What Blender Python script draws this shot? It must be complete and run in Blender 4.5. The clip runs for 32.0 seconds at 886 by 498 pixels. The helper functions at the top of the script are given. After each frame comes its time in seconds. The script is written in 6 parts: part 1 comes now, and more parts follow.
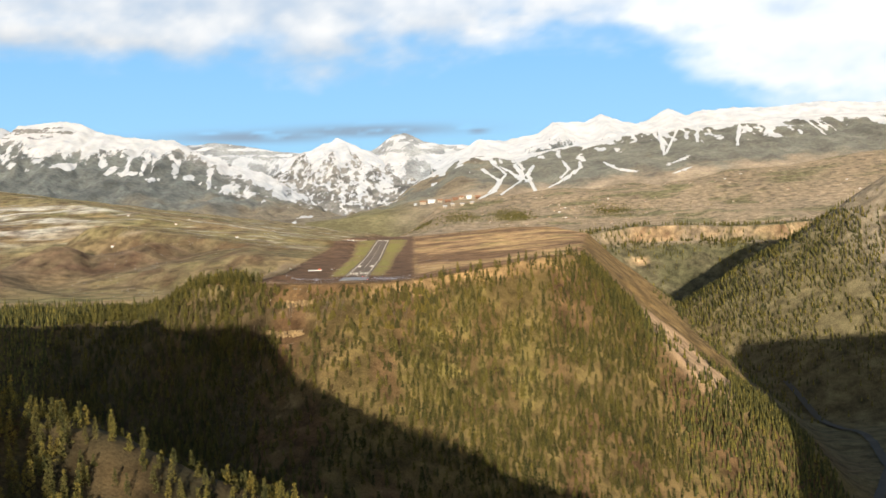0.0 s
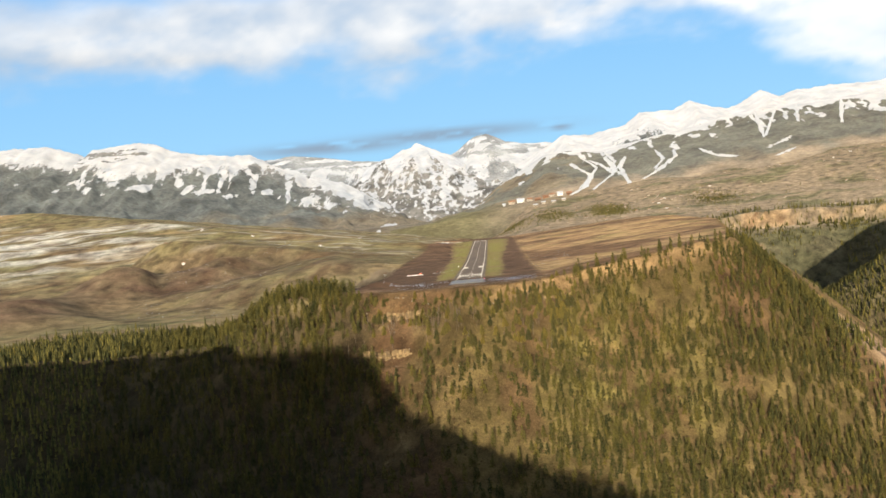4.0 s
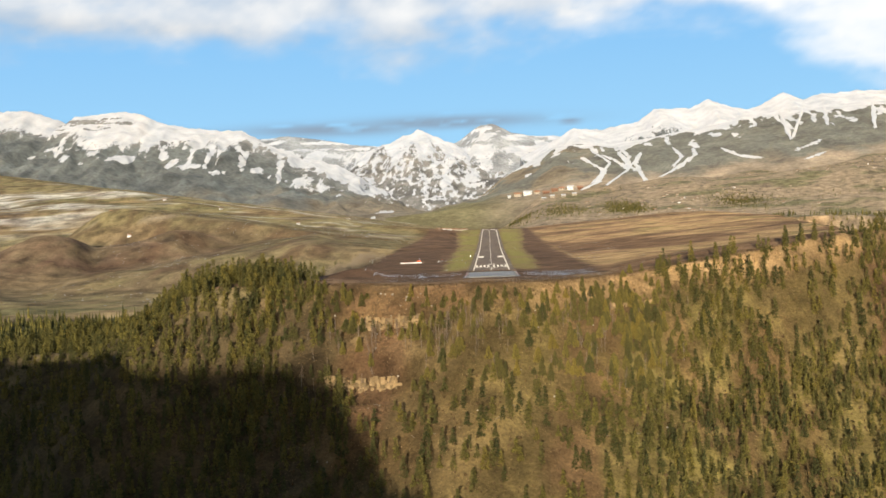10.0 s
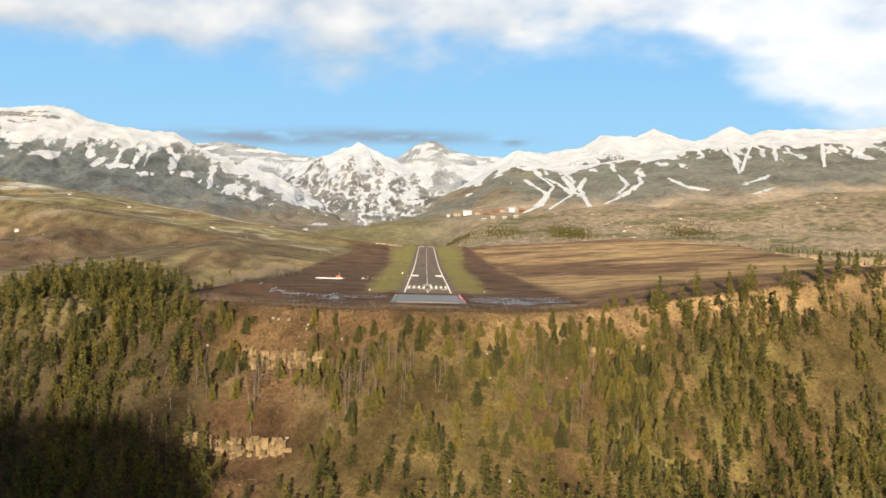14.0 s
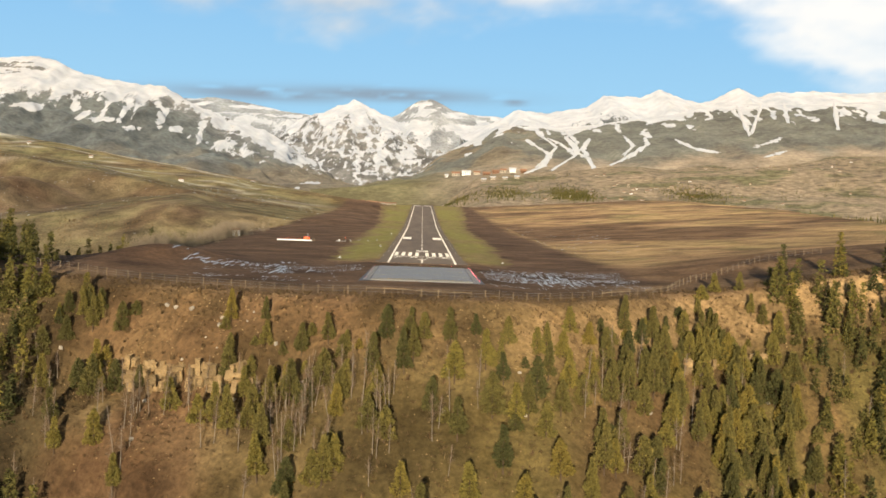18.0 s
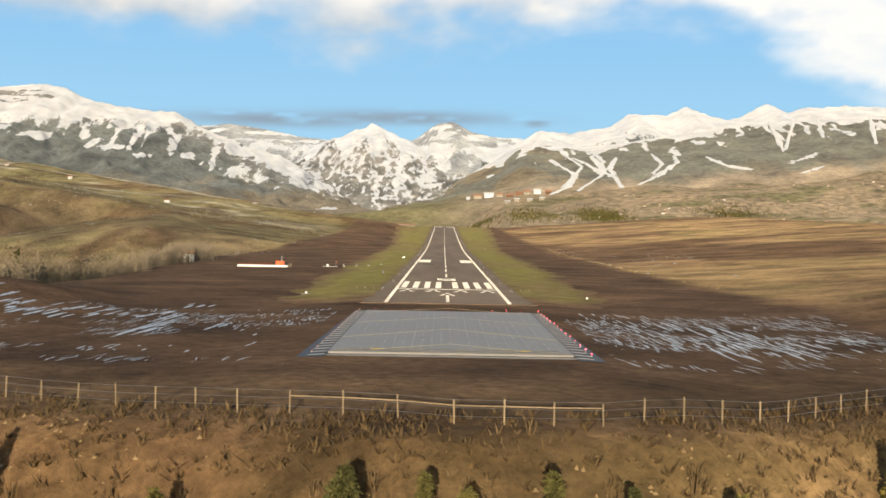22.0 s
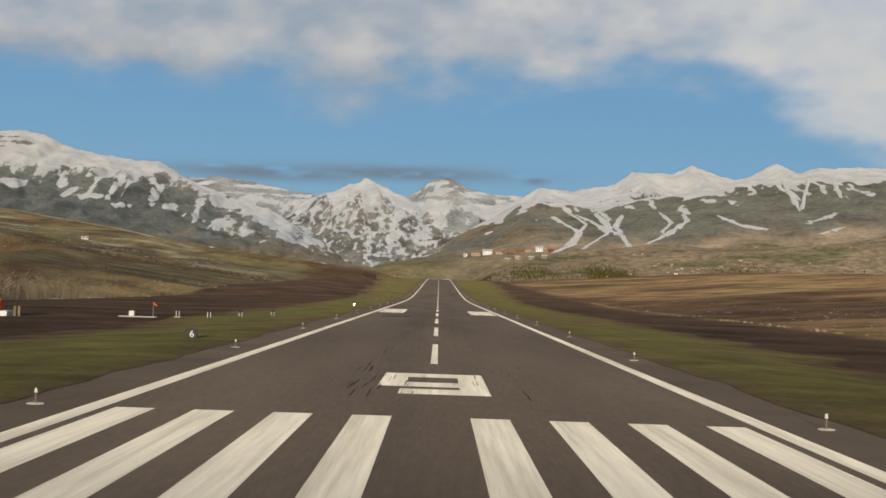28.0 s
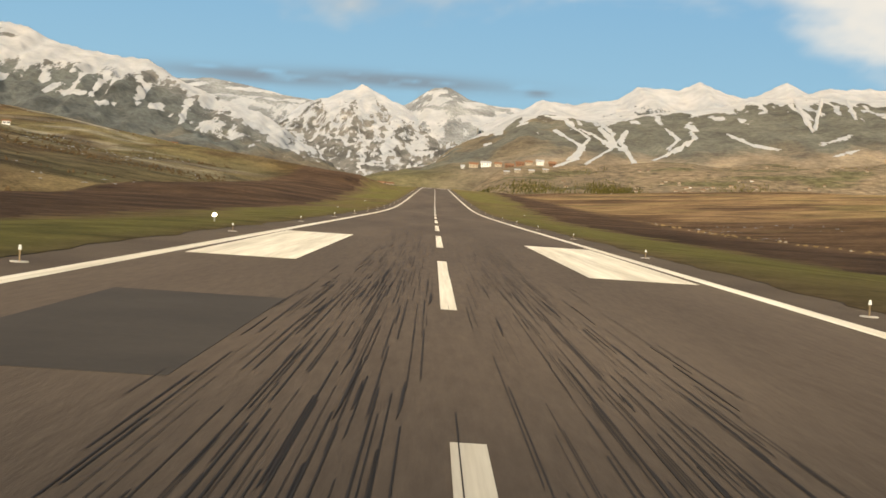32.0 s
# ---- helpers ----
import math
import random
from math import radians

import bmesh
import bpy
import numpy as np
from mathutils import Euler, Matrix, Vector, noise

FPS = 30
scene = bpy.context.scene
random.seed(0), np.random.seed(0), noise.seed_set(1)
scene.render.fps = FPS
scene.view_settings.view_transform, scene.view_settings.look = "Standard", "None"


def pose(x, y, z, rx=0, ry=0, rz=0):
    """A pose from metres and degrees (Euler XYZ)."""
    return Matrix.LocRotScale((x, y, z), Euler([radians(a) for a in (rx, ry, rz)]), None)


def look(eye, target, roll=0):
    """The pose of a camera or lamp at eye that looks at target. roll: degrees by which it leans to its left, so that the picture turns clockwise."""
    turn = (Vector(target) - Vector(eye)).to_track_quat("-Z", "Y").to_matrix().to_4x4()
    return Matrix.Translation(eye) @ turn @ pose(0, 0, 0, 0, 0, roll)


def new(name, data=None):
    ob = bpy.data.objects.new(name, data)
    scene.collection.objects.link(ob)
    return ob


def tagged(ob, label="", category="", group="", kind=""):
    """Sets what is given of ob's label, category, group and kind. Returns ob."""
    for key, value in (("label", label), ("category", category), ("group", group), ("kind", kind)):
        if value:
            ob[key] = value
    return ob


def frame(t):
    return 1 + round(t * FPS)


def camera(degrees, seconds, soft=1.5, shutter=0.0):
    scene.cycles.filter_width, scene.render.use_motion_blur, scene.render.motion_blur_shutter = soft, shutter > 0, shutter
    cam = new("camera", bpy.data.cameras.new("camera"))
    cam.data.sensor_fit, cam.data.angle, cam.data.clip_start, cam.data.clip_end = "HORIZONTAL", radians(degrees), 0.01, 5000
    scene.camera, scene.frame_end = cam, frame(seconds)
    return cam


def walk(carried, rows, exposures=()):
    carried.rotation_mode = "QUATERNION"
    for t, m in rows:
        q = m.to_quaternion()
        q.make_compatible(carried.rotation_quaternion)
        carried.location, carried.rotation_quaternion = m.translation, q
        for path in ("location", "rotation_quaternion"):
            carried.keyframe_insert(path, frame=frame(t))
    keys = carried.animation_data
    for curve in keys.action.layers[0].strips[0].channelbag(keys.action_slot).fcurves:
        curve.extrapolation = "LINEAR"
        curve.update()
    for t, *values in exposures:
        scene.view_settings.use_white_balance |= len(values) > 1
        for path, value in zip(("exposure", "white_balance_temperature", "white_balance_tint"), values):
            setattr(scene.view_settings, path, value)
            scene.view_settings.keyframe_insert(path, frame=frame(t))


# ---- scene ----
EXPOSURES = [(0.0, 0.9, 6500, 10), (6.0, 0.8, 6400, 10), (7.0, 0.7, 6350, 10), (8.0, 0.5, 6300, 10), (9.0, 0.75, 6450, 10), (10.0, 0.8, 6500, 10), (13.0, 0.85, 6600, 10), (16.0, 0.78, 6750, 10), (22.0, 0.8, 6950, 10), (26.0, 0.78, 6850, 10), (27.0, 0.5, 6700, 10),
             (28.0, -0.02, 6550, 10), (29.0, 0.02, 6550, 10), (30.0, 0.52, 6700, 10), (31.0, 0.52, 6600, 10), (32.0, 0.5, 7400, 10)]
SKY_POWER = 0.56
# The whole place is laid out at two fifths of full size, so that the far ranges
# stay inside the lens's reach and the flight inside its speed.
cam = camera(36.93, 32.0, soft=1.6)
FLIGHT = [
    (0.0, 34.53, -836.54, 35.34, -1.31, -1.44, -1.59),
    (0.5, 31.36, -817.79, 34.19, -0.94, -1.58, -1.69),
    (1.0, 28.24, -799.04, 33.04, -1.59, -1.75, -2.47),
    (1.5, 25.32, -780.29, 31.89, -1.77, -1.94, -2.49),
    (2.0, 22.61, -761.54, 30.73, -0.61, -1.84, -2.87),
    (2.5, 20.07, -742.79, 29.60, -0.11, -1.63, -2.72),
    (3.0, 17.76, -724.04, 28.52, 1.10, -1.12, -4.92),
    (3.5, 15.72, -705.29, 27.53, 2.19, -0.98, -4.63),
    (5.5, 7.77, -630.29, 24.16, 1.97, -0.39, -6.65),
    (6.0, 6.21, -611.54, 23.41, 0.47, 0.20, -5.17),
    (6.5, 4.86, -592.79, 22.59, -0.40, 0.80, -3.67),
    (7.0, 3.89, -574.04, 21.66, -1.24, 0.64, -2.19),
    (7.5, 3.12, -555.29, 20.64, -1.80, -0.28, -1.88),
    (8.0, 2.24, -536.10, 19.65, -0.88, -0.02, -0.81),
    (8.5, 1.36, -517.86, 18.84, -0.89, -0.73, -2.01),
    (9.0, 0.65, -502.74, 18.17, 2.09, -1.62, -3.03),
    (9.5, 0.03, -489.25, 17.51, 2.10, -1.35, -2.39),
    (10.0, -0.39, -475.56, 16.93, 2.01, -1.19, -1.93),
    (10.5, -0.55, -461.64, 16.45, 1.68, -1.36, -1.64),
    (11.0, -0.68, -447.74, 15.97, 0.63, -1.28, -0.95),
    (11.5, -0.86, -434.02, 15.49, 0.05, -1.14, -1.08),
    (12.0, -0.98, -420.51, 15.05, -0.12, -0.96, -0.53),
    (12.5, -0.90, -407.31, 14.63, -0.11, -1.02, 0.39),
    (13.0, -0.78, -394.50, 14.25, -0.29, -0.93, 1.04),
    (13.5, -0.97, -382.19, 13.85, -0.62, -0.37, 0.85),
    (15.5, -0.40, -332.72, 12.87, -1.08, -0.47, 3.53),
    (16.0, -0.20, -318.71, 12.48, -0.98, -1.42, 3.81),
    (16.5, -0.13, -304.86, 12.12, -1.05, -2.04, 3.99),
    (17.0, -0.16, -291.10, 11.75, -1.00, -1.84, 3.53),
    (17.5, -0.23, -277.49, 11.34, -0.82, -2.08, 2.90),
    (18.0, -0.29, -264.05, 10.87, -0.96, -1.99, 2.00),
    (18.5, -0.36, -250.70, 10.43, -1.20, -1.82, 2.25),
    (19.0, -0.42, -237.34, 10.03, -0.84, -1.48, 1.98),
    (19.5, -0.44, -223.98, 9.65, -0.39, -1.42, 1.65),
    (20.0, -0.48, -210.61, 9.27, 0.17, -1.54, 1.44),
    (20.5, -0.55, -197.11, 8.83, 0.33, -1.16, 1.34),
    (21.0, -0.57, -183.56, 8.32, 0.32, -1.50, 1.43),
    (21.5, -0.55, -170.22, 7.77, 0.15, -1.30, 1.33),
    (22.0, -0.56, -157.12, 7.22, 0.00, -0.89, 1.02),
    (22.5, -0.56, -144.33, 6.76, -0.37, -0.47, 0.89),
    (23.0, -0.52, -131.87, 6.33, -0.77, -1.65, -0.80),
    (23.5, -0.46, -119.14, 5.87, -1.37, -2.13, -2.03),
    (24.0, -0.39, -105.79, 5.46, -1.02, -1.69, -1.34),
    (24.5, -0.29, -92.58, 5.03, -0.93, -0.75, -0.81),
    (26.5, 0.02, -39.77, 3.28, -1.10, -0.83, 1.04),
    (27.0, 0.07, -27.38, 2.93, -1.27, 0.16, 1.46),
    (27.5, 0.09, -15.07, 2.60, -0.49, 1.27, 2.28),
    (28.0, 0.06, -3.06, 2.30, -0.13, 1.77, 1.90),
    (28.5, 0.01, 8.46, 2.05, -0.28, 0.49, 2.11),
    (29.0, -0.06, 19.85, 1.84, -0.29, 0.77, 1.29),
    (29.5, -0.11, 31.45, 1.67, -0.39, 0.35, 2.15),
    (30.0, -0.15, 43.15, 1.57, -0.29, 0.58, 1.84),
    (30.5, -0.22, 54.80, 1.53, -0.85, 0.73, 1.85),
    (31.0, -0.30, 66.45, 1.54, -0.23, 0.78, 2.20),
    (31.5, -0.32, 78.90, 1.52, 0.20, 0.79, 2.51),
    (32.0, -0.30, 93.16, 1.45, -0.55, -1.98, 3.76),
]
walk(cam, [(t, pose(x, y, z, 90 + pitch, 0, yaw) @ pose(0, 0, 0, 0, 0, roll))
           for t, x, y, z, yaw, pitch, roll in FLIGHT], exposures=EXPOSURES)

# ---- light ----
SUN_UP, SUN_SIDE = 6.5, 4.3
world = bpy.data.worlds.new("world")
scene.world = world
world.use_nodes = True
wt = world.node_tree
sky = wt.nodes.new("ShaderNodeTexSky")
sky.sky_type = "NISHITA"
sky.sun_disc = False
sky.sun_elevation = radians(SUN_UP)
sky.sun_rotation = radians(180 + SUN_SIDE)
sky.altitude = 1000
sky.dust_density = 1.5
wt.links.new(sky.outputs[0], wt.nodes["Background"].inputs[0])
wt.nodes["Background"].inputs[1].default_value = 0.1
sun = new("sun", bpy.data.lights.new("sun", "SUN"))
sun.data.energy = 3.05
sun.data.angle = radians(0.35)
sun.data.color = (1.0, 0.9, 0.74)
sun.matrix_world = look((0, 0, 0), (math.sin(radians(SUN_SIDE)), math.cos(radians(SUN_SIDE)), -math.tan(radians(SUN_UP))))

# ---- materials ----
def nodes_of(name):
    m = bpy.data.materials.new(name)
    m.use_nodes = True
    t = m.node_tree
    return m, t, t.nodes["Principled BSDF"]


def link(t, a, b):
    t.links.new(a, b)


def noise_node(t, scale, detail=6.0, rough=0.6, stretch=(1, 1, 1), source="Object"):
    co = t.nodes.new("ShaderNodeTexCoord")
    mp = t.nodes.new("ShaderNodeMapping")
    mp.inputs["Scale"].default_value = stretch
    n = t.nodes.new("ShaderNodeTexNoise")
    n.inputs["Scale"].default_value = scale
    n.inputs["Detail"].default_value = detail
    n.inputs["Roughness"].default_value = rough
    link(t, co.outputs[source], mp.inputs[0])
    link(t, mp.outputs[0], n.inputs[0])
    return n


def ramp_node(t, fac, stops):
    r = t.nodes.new("ShaderNodeValToRGB")
    while len(r.color_ramp.elements) < len(stops):
        r.color_ramp.elements.new(0.5)
    for e, (p, c) in zip(r.color_ramp.elements, stops):
        e.position, e.color = p, (*c, 1)
    link(t, fac, r.inputs[0])
    return r.outputs[0]


def mix_node(t, fac, a, b, mode="MIX"):
    m = t.nodes.new("ShaderNodeMix")
    m.data_type, m.blend_type = "RGBA", mode
    for k, v in ((0, fac), (6, a), (7, b)):
        if isinstance(v, (int, float)):
            m.inputs[k].default_value = v
        elif isinstance(v, tuple):
            m.inputs[k].default_value = (*v, 1)
        else:
            link(t, v, m.inputs[k])
    return m.outputs[2]


def bump_node(t, bsdf, height, strength, distance):
    b = t.nodes.new("ShaderNodeBump")
    b.inputs["Strength"].default_value = strength
    b.inputs["Distance"].default_value = distance
    link(t, height, b.inputs["Height"])
    link(t, b.outputs[0], bsdf.inputs["Normal"])


def mottled(name, dark, light, coarse=0.5, fine=8.0, rough=0.9, bump=0.3, depth=0.05, stretch=(1, 1, 1), source="Object", spread=0.25, metal=0.0, per_object=0.0):
    """A worn surface: two scales of noise between two colours, with relief."""
    m, t, p = nodes_of(name)
    a = noise_node(t, coarse, 4, 0.6, stretch, source)
    b = noise_node(t, fine, 6, 0.65, stretch, source)
    f = t.nodes.new("ShaderNodeMath")
    f.operation = "MULTIPLY_ADD"
    link(t, a.outputs[0], f.inputs[0])
    f.inputs[1].default_value = 0.6
    g = t.nodes.new("ShaderNodeMath")
    g.operation = "MULTIPLY"
    g.inputs[1].default_value = 0.4
    link(t, b.outputs[0], g.inputs[0])
    link(t, g.outputs[0], f.inputs[2])
    col = ramp_node(t, f.outputs[0], [(0.5 - spread, dark), (0.5 + spread, light)])
    if per_object:
        oi = t.nodes.new("ShaderNodeObjectInfo")
        hs = t.nodes.new("ShaderNodeMapRange")
        hs.inputs[3].default_value, hs.inputs[4].default_value = 1 - per_object, 1 + per_object
        link(t, oi.outputs["Random"], hs.inputs[0])
        sc = t.nodes.new("ShaderNodeVectorMath")
        sc.operation = "SCALE"
        link(t, col, sc.inputs[0])
        link(t, hs.outputs[0], sc.inputs["Scale"])
        col = sc.outputs[0]
    link(t, col, p.inputs["Base Color"])
    p.inputs["Roughness"].default_value = rough
    p.inputs["Diffuse Roughness"].default_value = 1.0 if rough >= 0.85 else 0.3
    p.inputs["Metallic"].default_value = metal
    p.inputs["Specular IOR Level"].default_value = 0.25
    if bump:
        bump_node(t, p, b.outputs[0], bump, depth)
    return m


def covered(name, rough=0.95, fine=0.6, coarse=0.05, bump=0.6, depth=0.4, contrast=0.55, stretch=(1, 1, 1)):
    """Ground whose cover is stored on the mesh, broken up by grain and clods."""
    m, t, p = nodes_of(name)
    at = t.nodes.new("ShaderNodeAttribute")
    at.attribute_name = "cover"
    a = noise_node(t, coarse, 5, 0.65, stretch)
    b = noise_node(t, fine, 8, 0.7, stretch)
    lo, hi = 1 - contrast, 1 + contrast
    va = ramp_node(t, a.outputs[0], [(0.3, (lo, lo, lo)), (0.7, (hi, hi, hi * 0.95))])
    vb = ramp_node(t, b.outputs[0], [(0.28, (lo, lo, lo)), (0.72, (hi, hi, hi))])
    c = mix_node(t, 1.0, at.outputs[0], va, "MULTIPLY")
    c = mix_node(t, 0.8, c, vb, "MULTIPLY")
    link(t, c, p.inputs["Base Color"])
    p.inputs["Roughness"].default_value = rough
    p.inputs["Diffuse Roughness"].default_value = 1.0
    p.inputs["Specular IOR Level"].default_value = 0.1
    bump_node(t, p, b.outputs[0], bump, depth)
    return m


def leafy(name, dark, light, tone=""):
    """Needles or dry blades: varied blade by blade, and from plant to plant by a stored tone or by the object."""
    m, t, p = nodes_of(name)
    n = noise_node(t, 1.4, 3, 0.6)
    f = t.nodes.new("ShaderNodeMath")
    f.operation = "MULTIPLY_ADD"
    link(t, t.nodes.new("ShaderNodeNewGeometry").outputs["Random Per Island"], f.inputs[0])
    f.inputs[1].default_value = 0.32
    g = t.nodes.new("ShaderNodeMath")
    g.operation = "MULTIPLY"
    g.inputs[1].default_value = 0.75
    link(t, n.outputs[0], g.inputs[0])
    link(t, g.outputs[0], f.inputs[2])
    col = ramp_node(t, f.outputs[0], [(0.15, dark), (0.9, light)])
    if tone:
        if tone == "object":
            src = t.nodes.new("ShaderNodeObjectInfo").outputs["Random"]
        else:
            at = t.nodes.new("ShaderNodeAttribute")
            at.attribute_name = tone
            src = at.outputs["Fac"]
        tint = ramp_node(t, src, [(0.0, (0.42, 0.5, 0.55)), (0.5, (0.85, 0.85, 0.8)), (0.85, (1.1, 1.08, 0.85)), (1.0, (1.2, 1.08, 0.8))])
        col = mix_node(t, 1.0, col, tint, "MULTIPLY")
    link(t, col, p.inputs["Base Color"])
    p.inputs["Roughness"].default_value = 0.8
    p.inputs["Specular IOR Level"].default_value = 0.15
    return m


def glowing(name, colour, power):
    m, t, p = nodes_of(name)
    p.inputs["Base Color"].default_value = (*colour, 1)
    p.inputs["Emission Color"].default_value = (*colour, 1)
    p.inputs["Emission Strength"].default_value = power
    return m


GROUND = covered("hill_ground", fine=1.3, coarse=0.07, contrast=0.62, depth=0.5, bump=0.8)


def snowy(name):
    """Rock and woods under snow: the snow's depth is stored on the mesh, its edge broken by fine noise."""
    m = covered(name, fine=0.11, coarse=0.013, bump=0.5, depth=2.5, contrast=0.45)
    t = m.node_tree
    p = t.nodes["Principled BSDF"]
    soil = p.inputs["Base Color"].links[0].from_socket
    at = t.nodes.new("ShaderNodeAttribute")
    at.attribute_name = "snow"
    n = noise_node(t, 0.13, 9, 0.74, (1, 0.25, 0.5))
    f = t.nodes.new("ShaderNodeMath")
    f.operation = "MULTIPLY_ADD"
    link(t, n.outputs[0], f.inputs[0])
    f.inputs[1].default_value = 0.75
    half = t.nodes.new("ShaderNodeMath")
    half.operation = "MULTIPLY"
    half.inputs[1].default_value = 0.5
    link(t, at.outputs["Fac"], half.inputs[0])
    link(t, half.outputs[0], f.inputs[2])
    edge = ramp_node(t, f.outputs[0], [(0.575, (0, 0, 0)), (0.645, (1, 1, 1))])
    g = noise_node(t, 0.02, 5, 0.6)
    white = ramp_node(t, g.outputs[0], [(0.3, (0.34, 0.365, 0.41)), (0.7, (0.52, 0.535, 0.565))])
    link(t, mix_node(t, edge, soil, white), p.inputs["Base Color"])
    return m


FIELD = snowy("mountain_ground")
ASPHALT = mottled("asphalt", (0.074, 0.055, 0.041), (0.145, 0.111, 0.084), 0.22, 11.0, 0.88, 0.5, 0.02, (1, 0.12, 1), spread=0.17)
SHOULDER = mottled("shoulder_asphalt", (0.075, 0.056, 0.041), (0.14, 0.108, 0.08), 0.2, 9.0, 0.9, 0.5, 0.03, spread=0.18)
PAINT = mottled("runway_paint", (0.47, 0.43, 0.36), (0.88, 0.83, 0.73), 0.9, 5.0, 0.9, 0.15, 0.005, (2.2, 0.06, 1), spread=0.17)
YELLOW = mottled("yellow_paint", (0.58, 0.45, 0.2), (0.82, 0.66, 0.34), 1.0, 7.0, 0.7, 0.1, 0.005)
LIP = mottled("lip_paint", (0.3, 0.25, 0.16), (0.48, 0.41, 0.28), 1.0, 7.0, 0.7, 0.1, 0.005)
FOOT_PAINT = mottled("bright_yellow_paint", (0.6, 0.38, 0.05), (0.85, 0.55, 0.1), 1.0, 7.0, 0.7, 0.1, 0.005)
ORANGE_PAINT = mottled("orange_paint", (0.5, 0.26, 0.1), (0.7, 0.42, 0.2), 1.0, 7.0, 0.7, 0.1, 0.005)
RUBBER = mottled("tyre_rubber", (0.045, 0.035, 0.028), (0.088, 0.067, 0.052), 0.8, 12.0, 0.8, 0.1, 0.004, (1, 0.12, 1))
PATCH = mottled("dark_asphalt_patch", (0.045, 0.038, 0.032), (0.075, 0.063, 0.052), 0.6, 10.0, 0.85, 0.2, 0.01)
TURF = covered("strip_turf", fine=4.0, coarse=0.3, contrast=0.4, bump=0.9, depth=0.15)
BLOCK = mottled("arrestor_block", (0.2, 0.186, 0.17), (0.34, 0.318, 0.292), 0.35, 3.0, 0.5, 0.2, 0.02, (1, 0.3, 1), source="Object", per_object=0.035)
BLOCK_EDGE = mottled("arrestor_edge", (0.035, 0.038, 0.046), (0.1, 0.108, 0.125), 0.8, 4.0, 0.6, 0.2, 0.02, (1, 2.5, 1))
WET = mottled("melt_ice", (0.32, 0.33, 0.36), (0.62, 0.64, 0.68), 0.8, 5.0, 0.3, 0.2, 0.01)
WOOD = mottled("fence_wood", (0.19, 0.137, 0.083), (0.36, 0.27, 0.17), 1.0, 12.0, 0.85, 0.3, 0.01, (4, 4, 0.6), per_object=0.15)
STEEL = mottled("galvanised_steel", (0.3, 0.3, 0.3), (0.5, 0.5, 0.5), 1.0, 15.0, 0.45, 0.05, 0.003, metal=0.8)
WHITE = mottled("white_enamel", (0.7, 0.7, 0.68), (0.85, 0.85, 0.83), 1.0, 8.0, 0.5, 0.05, 0.003)
ORANGE = mottled("orange_enamel", (0.7, 0.1, 0.02), (0.85, 0.16, 0.04), 1.0, 8.0, 0.5, 0.05, 0.003)
RED = mottled("red_enamel", (0.6, 0.03, 0.03), (0.75, 0.06, 0.05), 1.0, 8.0, 0.4, 0.05, 0.003)
BLACK = mottled("black_enamel", (0.012, 0.012, 0.013), (0.03, 0.03, 0.03), 1.0, 8.0, 0.5, 0.05, 0.003)
CONCRETE = mottled("concrete", (0.36, 0.34, 0.31), (0.55, 0.53, 0.49), 0.6, 6.0, 0.85, 0.2, 0.01)
ROCK = mottled("sandstone", (0.15, 0.09, 0.042), (0.42, 0.3, 0.15), 0.25, 2.2, 0.9, 0.9, 0.25, (1, 1, 2.2), per_object=0.38)
BOULDER = mottled("pale_boulder", (0.22, 0.185, 0.14), (0.52, 0.46, 0.38), 0.8, 5.0, 0.9, 0.6, 0.08, per_object=0.2)
BARK = mottled("bark", (0.05, 0.032, 0.02), (0.16, 0.11, 0.07), 1.2, 14.0, 0.95, 0.6, 0.03, (3, 3, 0.7))
PALE_BARK = mottled("aspen_bark", (0.15, 0.118, 0.085), (0.31, 0.26, 0.2), 1.0, 8.0, 0.85, 0.3, 0.01, (2, 2, 1))
NEEDLES = leafy("needles", (0.06, 0.055, 0.018), (0.3, 0.24, 0.075), "object")
FOREST = leafy("forest_needles", (0.032, 0.035, 0.013), (0.235, 0.195, 0.058), "tone")
DRY = leafy("dry_brush", (0.055, 0.034, 0.017), (0.25, 0.165, 0.08))
BROWN_TWIGS = mottled("brown_twigs", (0.13, 0.085, 0.055), (0.27, 0.185, 0.12), 1.0, 6.0, 0.9, 0.2, 0.01)
TWIGS = mottled("grey_twigs", (0.16, 0.12, 0.08), (0.32, 0.26, 0.18), 1.0, 6.0, 0.9, 0.2, 0.01)
SNOW = mottled("snow", (0.36, 0.38, 0.42), (0.49, 0.51, 0.54), 0.02, 0.3, 0.9, 0.3, 0.5)
STUCCO = mottled("pale_stucco", (0.34, 0.29, 0.23), (0.52, 0.46, 0.37), 0.5, 4.0, 0.9, 0.2, 0.02, per_object=0.2)
ROOFING = mottled("brown_roofing", (0.16, 0.08, 0.045), (0.32, 0.17, 0.1), 0.6, 5.0, 0.85, 0.3, 0.02, per_object=0.3)
GLASS = mottled("window_glass", (0.02, 0.025, 0.03), (0.05, 0.055, 0.06), 1.0, 4.0, 0.15, 0.0, 0.0)
WATER = mottled("river_water", (0.06, 0.075, 0.08), (0.16, 0.18, 0.18), 0.05, 1.0, 0.2, 0.2, 0.05)
# Darker than plain gravel: the canyon's shade is put into this colour.
GRAVEL = mottled("road_gravel", (0.06, 0.056, 0.05), (0.1, 0.094, 0.084), 0.3, 3.0, 0.95, 0.3, 0.03)
LAMP_RED = glowing("red_lamp", (1.0, 0.08, 0.12), 9.0)
LAMP_WHITE = glowing("white_lamp", (1.0, 0.9, 0.7), 20.0)


